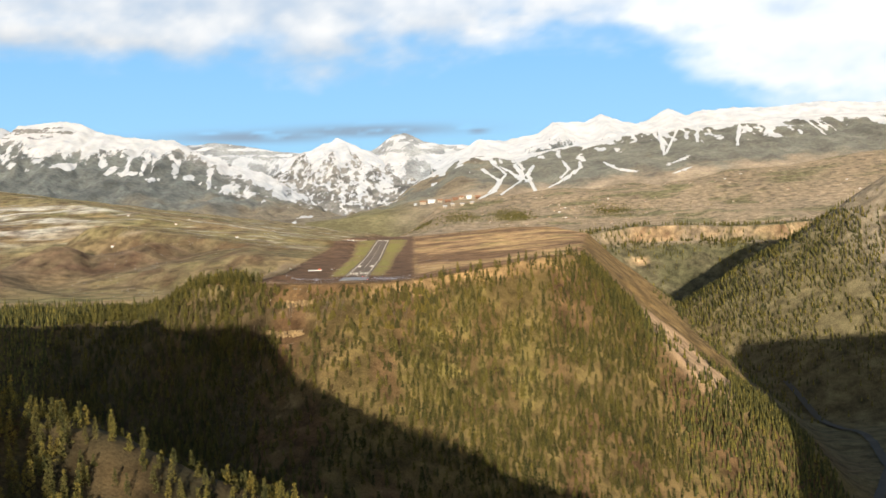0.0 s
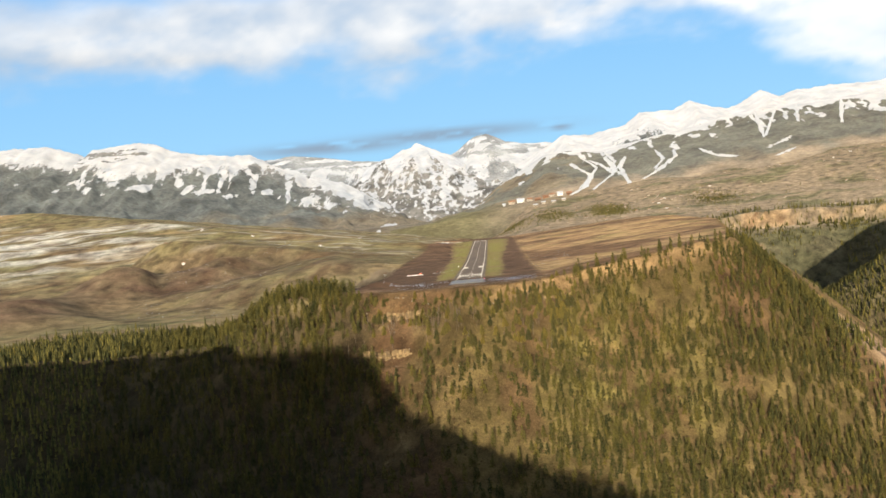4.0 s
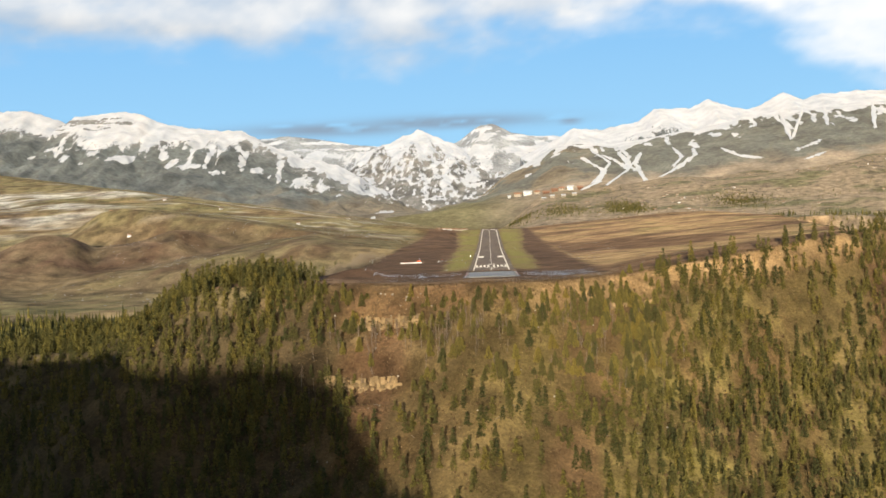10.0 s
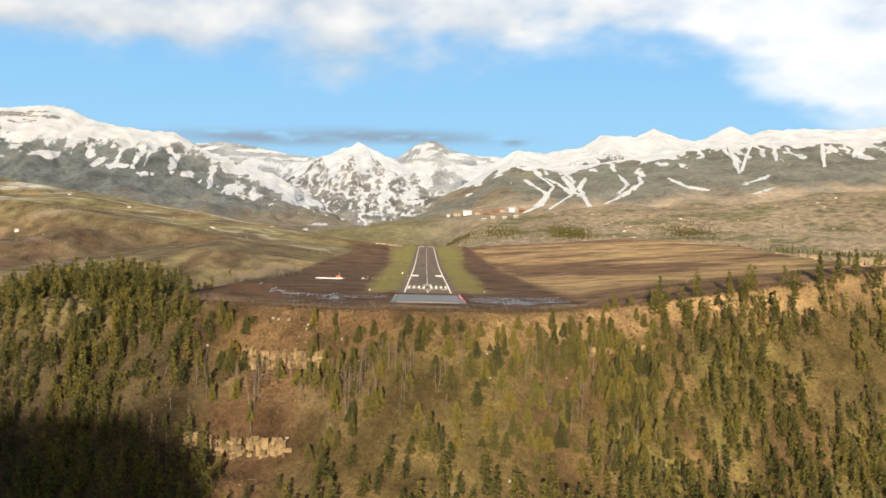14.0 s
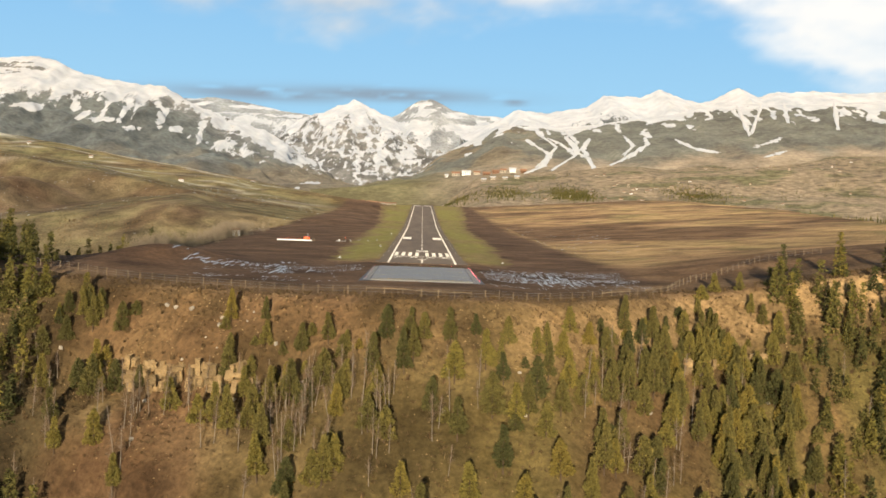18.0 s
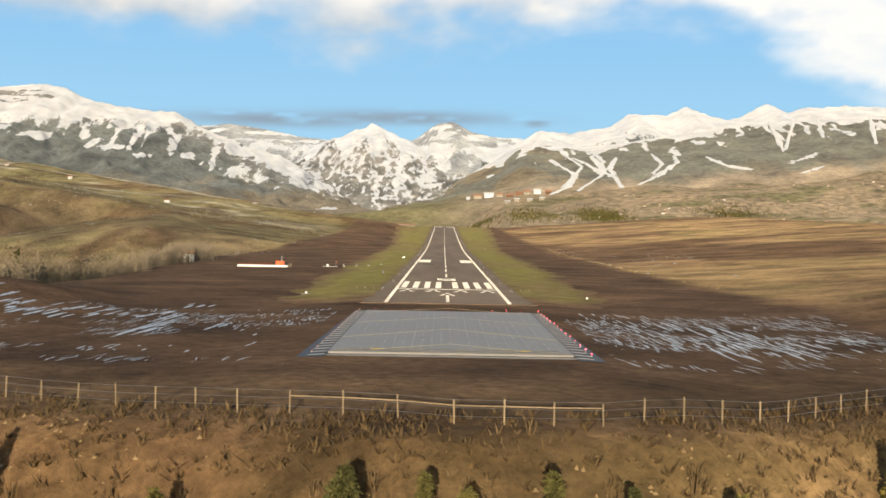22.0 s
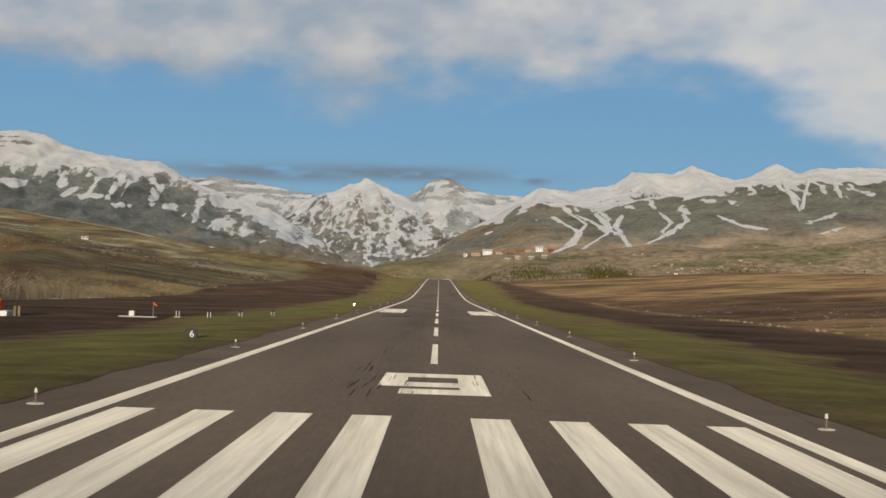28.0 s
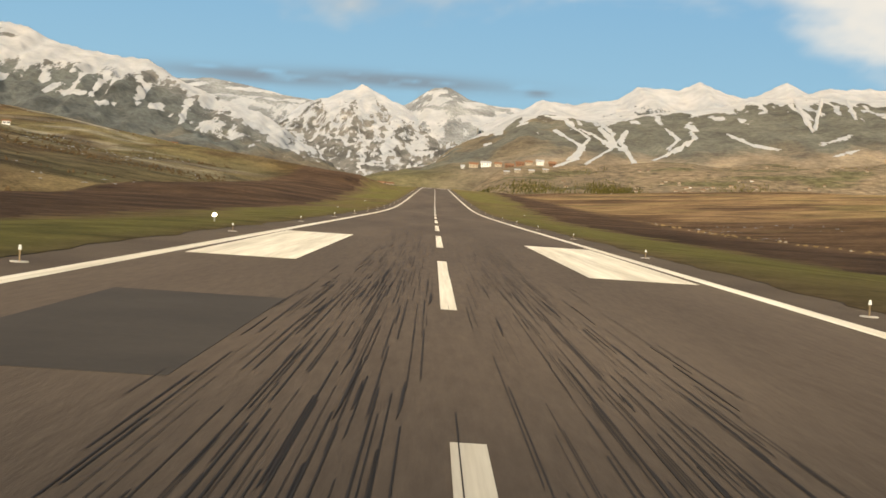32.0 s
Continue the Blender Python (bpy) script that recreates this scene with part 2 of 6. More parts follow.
# ---- mesh helpers ----
def mesh_of(name, verts, faces, material):
    me = bpy.data.meshes.new(name)
    me.from_pydata([tuple(v) for v in verts], [], [tuple(f) for f in faces])
    me.materials.append(material)
    return me


def np_mesh(name, verts, faces, material, smooth=False):
    """Quads or triangles from arrays."""
    verts, faces = np.asarray(verts, np.float32), np.asarray(faces, np.int32)
    me = bpy.data.meshes.new(name)
    k = faces.shape[1]
    me.vertices.add(len(verts))
    me.vertices.foreach_set("co", verts.ravel())
    me.loops.add(faces.size)
    me.loops.foreach_set("vertex_index", faces.ravel())
    me.polygons.add(len(faces))
    me.polygons.foreach_set("loop_start", np.arange(0, faces.size, k, dtype=np.int32))
    me.update(calc_edges=True)
    me.validate()
    me.materials.append(material)
    if smooth:
        me.polygons.foreach_set("use_smooth", np.ones(len(faces), bool))
    return me


def store(me, name, cols):
    at = me.attributes.new(name, "FLOAT_COLOR", "POINT")
    c = np.ones((len(cols), 4), np.float32)
    c[:, :3] = cols
    at.data.foreach_set("color", c.ravel())


def part(name, me, parent, label=""):
    """Links a bmesh or a mesh as one object under a thing or under a part."""
    ob = new(name, me)
    ob.parent = parent
    return tagged(ob, label)


def box_data(x0, x1, y0, y1, z0, z1, material, bevel=0.0, name="box"):
    bm = bmesh.new()
    bmesh.ops.create_cube(bm, size=1.0)
    for v in bm.verts:
        v.co = Vector((x0 + (v.co.x + 0.5) * (x1 - x0), y0 + (v.co.y + 0.5) * (y1 - y0), z0 + (v.co.z + 0.5) * (z1 - z0)))
    if bevel:
        bmesh.ops.bevel(bm, geom=bm.edges[:], offset=bevel, segments=1, affect="EDGES")
    me = bpy.data.meshes.new(name)
    bm.to_mesh(me)
    bm.free()
    me.materials.append(material)
    return me


def rod_data(p, q, r0, r1, material, sides=6, name="rod"):
    p, q = Vector(p), Vector(q)
    w = (q - p).normalized()
    u = w.orthogonal().normalized()
    v = w.cross(u)
    vs = []
    for c, r in ((p, r0), (q, r1)):
        for k in range(sides):
            a = 2 * math.pi * k / sides
            vs.append(c + (u * math.cos(a) + v * math.sin(a)) * r)
    fs = [(k, (k + 1) % sides, sides + (k + 1) % sides, sides + k) for k in range(sides)]
    fs += [tuple(range(sides))[::-1], tuple(range(sides, 2 * sides))]
    return mesh_of(name, vs, fs, material)


def base(name, x, y, z=0.0, turn=0.0, **tags):
    ob = new(name)
    ob.matrix_basis = pose(x, y, z, 0, 0, turn)
    return tagged(ob, **tags)

# ---- the lie of the land ----
def hash2(ix, iy, seed):
    n = (ix.astype(np.int64) * 374761393 + iy.astype(np.int64) * 668265263 + seed * 1274126177) & 0x7FFFFFFF
    n = ((n ^ (n >> 13)) * 1103515245 + 12345) & 0x7FFFFFFF
    n = ((n ^ (n >> 15)) * 2246822519) & 0x7FFFFFFF
    return ((n ^ (n >> 14)) & 0xFFFFF) / 0xFFFFF


def value_noise(x, y, seed=0):
    x0, y0 = np.floor(x), np.floor(y)
    fx, fy = x - x0, y - y0
    fx, fy = fx * fx * (3 - 2 * fx), fy * fy * (3 - 2 * fy)
    a, b = hash2(x0, y0, seed), hash2(x0 + 1, y0, seed)
    c, d = hash2(x0, y0 + 1, seed), hash2(x0 + 1, y0 + 1, seed)
    return (a + (b - a) * fx) * (1 - fy) + (c + (d - c) * fx) * fy


def fbm(x, y, octaves=5, seed=0, gain=0.5):
    x, y = np.asarray(x, float), np.asarray(y, float)
    s, a, tot = 0.0, 1.0, 0.0
    for k in range(octaves):
        s = s + a * (value_noise(x * 2 ** k + 17.3 * k, y * 2 ** k - 9.1 * k, seed + k) * 2 - 1)
        tot += a
        a *= gain
    return s / tot


def ridged(x, y, octaves=5, seed=0, gain=0.5):
    x, y = np.asarray(x, float), np.asarray(y, float)
    s, a, tot = 0.0, 1.0, 0.0
    for k in range(octaves):
        s = s + a * (1 - np.abs(value_noise(x * 2 ** k + 5.7 * k, y * 2 ** k + 3.3 * k, seed + k) * 2 - 1))
        tot += a
        a *= gain
    return s / tot


def step(a, b, x):
    t = np.clip((np.asarray(x, float) - a) / (b - a), 0, 1)
    return t * t * (3 - 2 * t)


def smax(a, b, k):
    h = np.clip(0.5 + 0.5 * (a - b) / k, 0, 1)
    return b + (a - b) * h + k * h * (1 - h)


def bell(x, y, cx, cy, rx, ry):
    return np.exp(-((x - cx) / rx) ** 2 - ((y - cy) / ry) ** 2)


def runway_z(y):
    """The runway is level, then climbs to its far end."""
    u = (np.asarray(y, float) - 290.0) / 25.0
    return 0.0187 * 25.0 * np.log1p(np.exp(np.clip(u, -40, 40)))


RIM = [(-46, 700), (-52, 380), (-62, 215), (-66, 170), (-56, 110), (-54, 50), (-60, 0), (-80, -32), (-97, -62), (-86, -88), (-66, -87), (-41, -90), (-23, -99.5), (-4, -107.5), (10, -105.5),
       (20, -98.5), (28, -90.5), (36, -82), (60, -75), (82, -68), (108, -56), (130, -30), (140, 8), (153, 90), (176, 250), (212, 500), (205, 780), (170, 1150), (-46, 1150)]


def rim_distance(x, y):
    """Metres outside the mesa's rim (negative on its top)."""
    x, y = np.asarray(x, float), np.asarray(y, float)
    best = np.full(np.broadcast(x, y).shape, 1e9)
    inside = np.zeros(best.shape, bool)
    n = len(RIM)
    for i in range(n):
        ax, ay = RIM[i]
        bx, by = RIM[(i + 1) % n]
        dx, dy = bx - ax, by - ay
        t = np.clip(((x - ax) * dx + (y - ay) * dy) / (dx * dx + dy * dy), 0, 1)
        best = np.minimum(best, np.hypot(x - ax - t * dx, y - ay - t * dy))
        cross = ((ay > y) != (by > y))
        xs = ax + (y - ay) / (dy if dy else 1e-9) * dx
        inside ^= cross & (x < xs)
    return np.where(inside, -best, best)


def ridge_line(x, y, line, slope):
    """A crest along a line of (x, y, z), falling off to both sides."""
    best = np.full(np.broadcast(x, y).shape, -1e9)
    for (ax, ay, az), (bx, by, bz) in zip(line, line[1:]):
        dx, dy = bx - ax, by - ay
        t = np.clip(((x - ax) * dx + (y - ay) * dy) / (dx * dx + dy * dy), 0, 1)
        best = np.maximum(best, az + t * (bz - az) - slope * np.hypot(x - ax - t * dx, y - ay - t * dy))
    return best


def mesa_top(x, y, s):
    z = runway_z(np.minimum(y, 755)) - 0.008 * np.maximum(y - 800, 0) - 0.1 - 0.35 * step(7.5, 16, np.abs(x))
    z = z + np.clip(0.075 * (x - 42), 0, 10) + 4.8 * bell(x, y, 108, -45, 56, 56) * step(16, 50, x)
    z = z + 2.6 * bell(x, y, -44, -38, 9, 22) - np.clip(-48 - x, 0, 60) * 0.06
    z = z + 3.6 * bell(x, y, -78, -66, 22, 30)
    z = z - 0.65 * (1 - np.clip(-s / 15, 0, 1)) ** 2 * step(-100, -60, -y)
    z = z + step(30, 60, x) * 0.5 * fbm(x / 30, y / 12, 3, 7)
    return z


def cliff_line(x):
    """How far off the canyon's far rim runs."""
    x = np.asarray(x, float)
    return 1470 + 60 * fbm(x / 150, 0 * x, 3, 41) + 9 * fbm(x / 24, 0 * x, 3, 42)


def land(x, y):
    """Height of the ground everywhere but the high ranges."""
    x, y = np.asarray(x, float), np.asarray(y, float)
    s = rim_distance(x, y) + 2.2 * fbm(x / 14, y / 14, 3, 3) * step(0, 20, -y - 60 + 60 * step(60, 140, x))
    so = np.maximum(s, 0)
    drop = 0.95 * np.minimum(so, 30) + (0.62 + 0.2 * step(110, 170, x)) * np.clip(so - 30, 0, 170) + 0.25 * np.maximum(so - 200, 0)
    drop = drop * (1 - 0.45 * step(-68, -100, x) * step(60, 20, so))
    ledges = bell(x, 0 * y, -36, 0, 20, 1)
    drop = drop + ledges * (3.6 * step(6.5, 8, so) - 3.6 * step(8, 17, so) + 5 * step(20, 22, so) - 5 * step(22, 38, so))
    rough = fbm(x / 22, y / 22, 5, 11) * 3.4 + fbm(x / 90, y / 90, 3, 5) * 7
    mesa = mesa_top(x, y, np.minimum(s, 0)) - drop + rough * step(2, 45, so)
    # ground west of the mesa: meadows that climb towards the ranges
    dy = np.clip(y - 100, 0, 1180)
    west = -22 + 0.028 * dy + 0.000065 * dy ** 2 + 22 * bell(x, y, -330, 760, 330, 220) + 5 * bell(x, y, -120, 700, 90, 200)
    west = west - 0.11 * np.clip(y - 1340, 0, 600) - 0.5 * np.maximum(-60 - y, 0) + 22 * bell(x, y, -216, 432, 36, 46) + 23 * bell(x, y, -290, 395, 40, 50) + 14 * bell(x, y, -345, 270, 42, 50) - 7 * bell(x, y, -150, 330, 40, 90)
    west = west + fbm(x / 110, y / 110, 5, 21) * 8 * step(100, 400, y + 0.3 * np.abs(x)) + fbm(x / 35, y / 35, 4, 22) * 2.2
    west = west - 6 * np.exp(-((y - 428 - 0.4 * (x + 185)) / 8) ** 2) * bell(x, 0 * y, -180, 0, 30, 1) - 5 * np.exp(-((x + 262 + 0.3 * (y - 395)) / 8) ** 2) * bell(0 * x, y, 0, 385, 1, 45)
    # the long hillside above the west edge of the airfield, its skyline held down towards the runway's far end
    base_x = np.interp(y, [130, 207, 335, 700, 1400], [-88, -68, -53, -46, -46])
    fade = step(120, 330, y) * step(-420, -230, x + 0.45 * np.maximum(0, 600 - y) - 0.6 * np.maximum(0, y - 600))
    out, top_out = np.maximum(base_x - x, 0), np.interp(y, [300, 450, 600], [50, 70, 420])
    hill = (0.14 * np.minimum(out, top_out) - 0.12 * np.maximum(out - top_out, 0)) * fade - 0.6 - 60 * (1 - fade)
    west = smax(west, hill + runway_z(np.minimum(y, 720)) + fbm(x / 30, y / 50, 4, 23) * 2.0 * step(10, 60, base_x - x), 4.0)
    reach = (y + 212) / 912
    cap = 9 + (-0.5 + 0.155 * np.maximum(-45 - x / reach, -70)) * reach + fbm(x / 70, y / 70, 4, 24) * 3.5
    west = np.where(y > 450, west - np.maximum(west - cap, 0) * step(450, 640, y), west)
    # the canyon, its far wall and the shelf under the ski hill
    shelf = np.interp(y, [1400, 2300, 3200], [0, 30, 30]) + np.clip(x + 60, 0, 160) * 0.15 * step(1800, 2300, y) + np.clip(x, 0, 1500) * 0.09 * step(1500, 2300, y) + fbm(x / 160, y / 160, 5, 31) * 12
    wall_y = cliff_line(x)
    canyon = -128 + fbm(x / 60, y / 60, 4, 33) * 5
    up = step(-190, -8, y - wall_y) * 0.8 + step(-7, 0, y - wall_y) * 0.2
    east = canyon + (shelf - canyon) * up
    w = step(120, -40, x) * step(-400, -100, y) + step(60, -200, x) * step(500, 900, y)
    low = east + (west - east) * np.clip(w, 0, 1)
    low = np.where(y < 60, np.maximum(low, canyon), low)
    z = smax(mesa, low, 6.0)
    # lower slope beneath the southern side of the approach, and the spur across the canyon
    near = np.clip(-25 - 0.42 * (x + 5), -130, 32) - 0.5 * np.abs(y + 535) + fbm(x / 18, y / 18, 4, 55) * 3
    z = smax(z, near, 5.0)
    # Past x = 500 the crest is out of view, raised to shade the canyon wall.
    spur = ridge_line(x, y, [(255, 480, -82), (300, 460, -60), (345, 452, -36), (380, 450, -17), (417, 450, 0), (455, 450, 22), (480, 450, 32), (510, 450, 62), (547, 445, 90), (635, 420, 106), (760, 370, 150)], 0.62)
    z = smax(z, spur + fbm(x / 40, y / 40, 4, 61) * 5, 6.0)
    # stand-in for the mesas behind, unseen, shaped to throw the low sun's long shade
    z = np.where(y < -900, smax(z, behind(x, y), 4.0), z)
    return z


# Crest heights traced back from where the shade's edge should fall.
SHADE = [(-1500, 108), (-320, 105), (-280, 103), (-243, 101), (-122, 102), (-106, 96), (-92, 80), (-78, 60), (-66, 42), (-54, 24), (-42, 4), (-22, -25),
         (165, -25), (192, 55), (222, 90), (340, 93), (600, 96), (1500, 96)]


def behind(x, y):
    crest = np.interp(x, [p[0] for p in SHADE], [p[1] for p in SHADE])
    crest = crest - 27
    return crest - 0.9 * np.abs(y + 1010) * (np.abs(y + 1010) > 60) + 54 * (np.abs(y + 1010) > 60)

def lattice(stops):
    """Lines at steps that change along the way: (from, step), ..., (end, 0)."""
    out = []
    for (a, st), (b, _) in zip(stops, stops[1:]):
        n = max(1, round((b - a) / st))
        out += [a + (b - a) * i / n for i in range(n)]
    return np.array(out + [stops[-1][0]])


def sheet(xs, ys, height):
    X, Y = np.meshgrid(xs, ys)
    Z = height(X, Y)
    n, m = len(xs), len(ys)
    v = np.stack([X.ravel(), Y.ravel(), Z.ravel()], 1)
    i = (np.arange(m - 1)[:, None] * n + np.arange(n - 1)[None, :]).ravel()
    return v, np.stack([i, i + 1, i + n + 1, i + n], 1), X.ravel(), Y.ravel(), Z.ravel()


def blend(c, w, colour):
    w = np.clip(w, 0, 1)[:, None]
    return c * (1 - w) + np.array(colour)[None] * w


def face_rock(x, z):
    """Broken bands of tan rock that crop out along the slope."""
    return step(0.25, 0.45, fbm(x / 12, z / 2.2, 4, 77)) * 0.7


def ground_cover(x, y, z):
    s = rim_distance(x, y)
    n1, n2, n3 = fbm(x / 45, y / 45, 5, 71), fbm(x / 9, y / 9, 5, 72), fbm(x / 200, y / 200, 4, 73)
    c = np.tile(np.array([0.098, 0.066, 0.033]), (len(x), 1))
    # slopes under the rim: bare brown soil, dry grass, green turf on the open face
    c = blend(c, 0.4 + 1.2 * n2, (0.145, 0.086, 0.04))
    c = blend(c, face_rock(x, z) * step(3, 12, rim_distance(x, y)) * step(-400, -300, y), (0.24, 0.165, 0.085))
    c = blend(c, step(-5, 20, x) * step(-400, -300, y) * 0.6, (0.17, 0.115, 0.052))
    face = step(2, 10, s) * step(-500, -300, y) * step(40, 10, y)
    c = blend(c, face * (0.45 + 1.2 * n1), (0.1, 0.075, 0.03))
    c = blend(c, face * step(14, 32, s) * step(-30, 0, x) * (0.6 + 0.8 * n1), (0.165, 0.118, 0.05))
    c = blend(c, face * bell(x, y, 62, -135, 42, 45) * (0.8 + n2), (0.21, 0.17, 0.055))
    c = blend(c, face * step(0.0, 0.35, fbm(x / 16, y / 40, 4, 75)) * 0.6, (0.13, 0.07, 0.04))
    c = blend(c, step(-4, 1, s) * step(10, 3, s) * step(-30, -60, y) * step(-95, -60, x) * (0.45 + 1.3 * n2), (0.175, 0.104, 0.055))
    c = blend(c, step(-5, 0, s) * step(9, 4, s) * step(-20, -50, y) * step(-12, 12, x) * (0.6 + 1.2 * n2), (0.39, 0.255, 0.125))
    c = blend(c, step(0.25, 0.6, bell(x, y, 203, -12, 34, 82)) * step(0.1, 0.4, n1 + 0.55), (0.4, 0.27, 0.17))
    # Forest floor, darkened further to put the slope's shade into its colour.
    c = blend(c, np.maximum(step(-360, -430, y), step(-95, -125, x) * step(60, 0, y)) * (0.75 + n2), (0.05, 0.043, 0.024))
    # west: meadows, brown sage knolls, fallow bands
    west = step(-40, -75, x) * step(-100, 0, y + 40)
    c = blend(c, west, (0.2, 0.165, 0.085))
    c = blend(c, west * step(-0.05, 0.3, fbm(x / 150, y / 40, 5, 81)), (0.155, 0.138, 0.07))
    c = blend(c, west * step(0.0, 0.3, fbm(x / 90, y / 60, 5, 82)), (0.23, 0.17, 0.095))
    c = blend(c, west * np.clip(bell(x, y, -216, 420, 45, 55) + bell(x, y, -290, 385, 48, 55) + bell(x, y, -340, 260, 50, 60), 0, 1) * 1.6, (0.125, 0.078, 0.056))
    c = blend(c, west * step(380, 480, y) * step(0.25, 0.75, bell(0 * x, fbm(x / 260, y / 90, 4, 84), 0, 0.08, 1, 0.1)), (0.185, 0.155, 0.082))
    c = blend(c, west * step(380, 480, y) * step(0.6, 0.9, bell(0 * x, fbm(x / 200, y / 30, 4, 85), 0, -0.12, 1, 0.06)), (0.12, 0.085, 0.05))
    c = blend(c, west * step(-90, -130, x) * step(150, 300, y) * step(0.2, 0.5, fbm(x / 12, y / 12, 4, 86)) * 0.7, (0.09, 0.066, 0.04))
    c = blend(c, west * step(0.22, 0.34, fbm(x / 60, y / 9, 5, 83)) * step(330, 700, y) * 0.55, (0.5, 0.48, 0.45))
    # Carved gullies painted near black: their shade is put into the colour.
    c = blend(c, west * 1.4 * np.maximum(np.exp(-((y - 428 - 0.4 * (x + 185)) / 5) ** 2) * bell(x, 0 * y, -180, 0, 30, 1), np.exp(-((x + 262 + 0.3 * (y - 395)) / 5) ** 2) * bell(0 * x, y, 0, 385, 1, 40)), (0.035, 0.028, 0.02))
    c = blend(c, west * step(0.2, 0.6, bell(x, y, -520, 760, 210, 260)) * step(-0.02, 0.2, fbm(x / 130, y / 45, 5, 88) + 0.25 * n2) * 0.7, (0.55, 0.54, 0.52))
    slope_w = west * step(140, 260, y) * step(-55, -90, x)
    c = blend(c, slope_w * step(560, 420, y) * (0.65 + 0.9 * n2), (0.138, 0.104, 0.066))
    c = blend(c, slope_w * step(0.1, 0.4, fbm(x / 14, y / 30, 4, 87)) * 0.6, (0.085, 0.05, 0.034))
    # the mesa's top: dark tilled earth by the runway, banded fields to the east
    top = step(0.5, -3, s)
    c = blend(c, top, (0.115, 0.071, 0.046))
    c = blend(c, top * (n2 * 0.8 + 0.2), (0.13, 0.079, 0.048))
    bands = fbm(x / 70 + 0.004 * y, y / 60 - 0.006 * x, 4, 91) + 0.1 * fbm(x / 40, y / 10, 4, 92)
    field = top * step(33, 40, x + 2 * n2)
    c = blend(c, field, (0.29, 0.185, 0.102))
    c = blend(c, field * step(0.05, 0.4, fbm(x / 20, y / 30, 4, 93)) * 0.6, (0.2, 0.17, 0.07))
    c = blend(c, field * step(0.02, 0.16, bands), (0.16, 0.097, 0.056))
    c = blend(c, field * step(-0.12, -0.3, bands) * 0.8, (0.36, 0.245, 0.125))
    c = blend(c, top * np.clip(bell(x, y, -44, -38, 12, 26) * 1.6, 0, 1), (0.12, 0.07, 0.042))
    c = blend(c, top * step(-18, -5, s) * step(-40, -75, y), (0.155, 0.1, 0.06))
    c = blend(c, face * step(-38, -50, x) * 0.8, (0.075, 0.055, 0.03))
    # canyon wall and shelf
    far = step(1150, 1300, y)
    c = blend(c, far * step(60, 0, -x + 60) * step(-1, 1, x), (0.205, 0.162, 0.118))
    c = blend(c, step(1250, 1350, y) * step(-120, 40, x) * step(0.12, 0.3, fbm(x / 80, y / 50, 5, 95)) * 0.8, (0.1, 0.098, 0.05))
    c = blend(c, step(1380, 1450, y) * step(-120, 40, x) * step(0.05, 0.3, fbm(x / 120, y / 80, 5, 96)), (0.23, 0.18, 0.13))
    c = blend(c, step(1300, 1420, y) * step(-22, -14, z) * step(4, -3, z) * step(200, 300, x) * step(-0.2, 0.1, n1 + 0.1), (0.4, 0.29, 0.18))
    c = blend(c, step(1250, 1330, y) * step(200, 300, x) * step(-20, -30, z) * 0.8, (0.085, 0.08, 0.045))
    d = y - cliff_line(x)
    gaps = step(-0.15, 0.1, fbm(x / 40, 0 * x, 3, 97))
    c = blend(c, step(-11, -6, d) * step(4, -1, d) * step(150, 220, x) * gaps, (0.35, 0.245, 0.145))
    c = blend(c, step(-11, -6, d) * step(4, -1, d) * step(150, 220, x) * gaps * step(0.0, 0.3, fbm(x / 12, z / 3, 3, 98)), (0.22, 0.14, 0.085))
    c = blend(c, step(1, 5, d) * step(60, 20, d) * step(150, 220, x) * 0.75, (0.075, 0.072, 0.04))
    c = blend(c, step(-60, -66, d) * step(-82, -74, d) * step(200, 260, x) * step(0.05, 0.25, fbm(x / 30, 0 * x, 3, 99)), (0.36, 0.25, 0.15))
    # canyon floor and spur
    c = blend(c, step(250, 330, x) * step(1000, 800, y) * 0.8, (0.12, 0.105, 0.06))
    c = blend(c, step(400, 480, x) * step(-60, -10, z) * step(800, 600, y), (0.2, 0.165, 0.125))
    return np.clip(c * (1 + 0.18 * n3[:, None]), 0.01, 0.9)


xs = lattice([(-2600, 60), (-800, 13), (-300, 5), (-112, 1.8), (112, 5), (300, 13), (800, 60), (2600, 0)])
ys = lattice([(-2000, 40), (-1120, 9), (-930, 20), (-700, 7), (-290, 1.7), (-60, 3), (170, 7), (1000, 18), (1390, 3.5), (1540, 18), (2300, 70), (4600, 0)])
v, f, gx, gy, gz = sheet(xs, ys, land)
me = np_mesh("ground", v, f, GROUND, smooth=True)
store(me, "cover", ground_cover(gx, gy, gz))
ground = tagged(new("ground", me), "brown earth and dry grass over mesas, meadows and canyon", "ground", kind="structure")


GROUND_Z = gz.reshape(len(ys), len(xs))


def on_ground(x, y):
    """Height of the ground sheet itself, for setting things down on it."""
    x, y = np.asarray(x, float), np.asarray(y, float)
    a = np.clip(np.searchsorted(xs, x) - 1, 0, len(xs) - 2)
    b = np.clip(np.searchsorted(ys, y) - 1, 0, len(ys) - 2)
    u, w = (x - xs[a]) / (xs[a + 1] - xs[a]), (y - ys[b]) / (ys[b + 1] - ys[b])
    return (GROUND_Z[b, a] * (1 - u) + GROUND_Z[b, a + 1] * u) * (1 - w) + (GROUND_Z[b + 1, a] * (1 - u) + GROUND_Z[b + 1, a + 1] * u) * w


def lands(x, y):
    return float(on_ground(x, y))


# ---- the ranges ----
def crest_at(x, line):
    return np.interp(x, [p[0] for p in line], [p[1] for p in line])


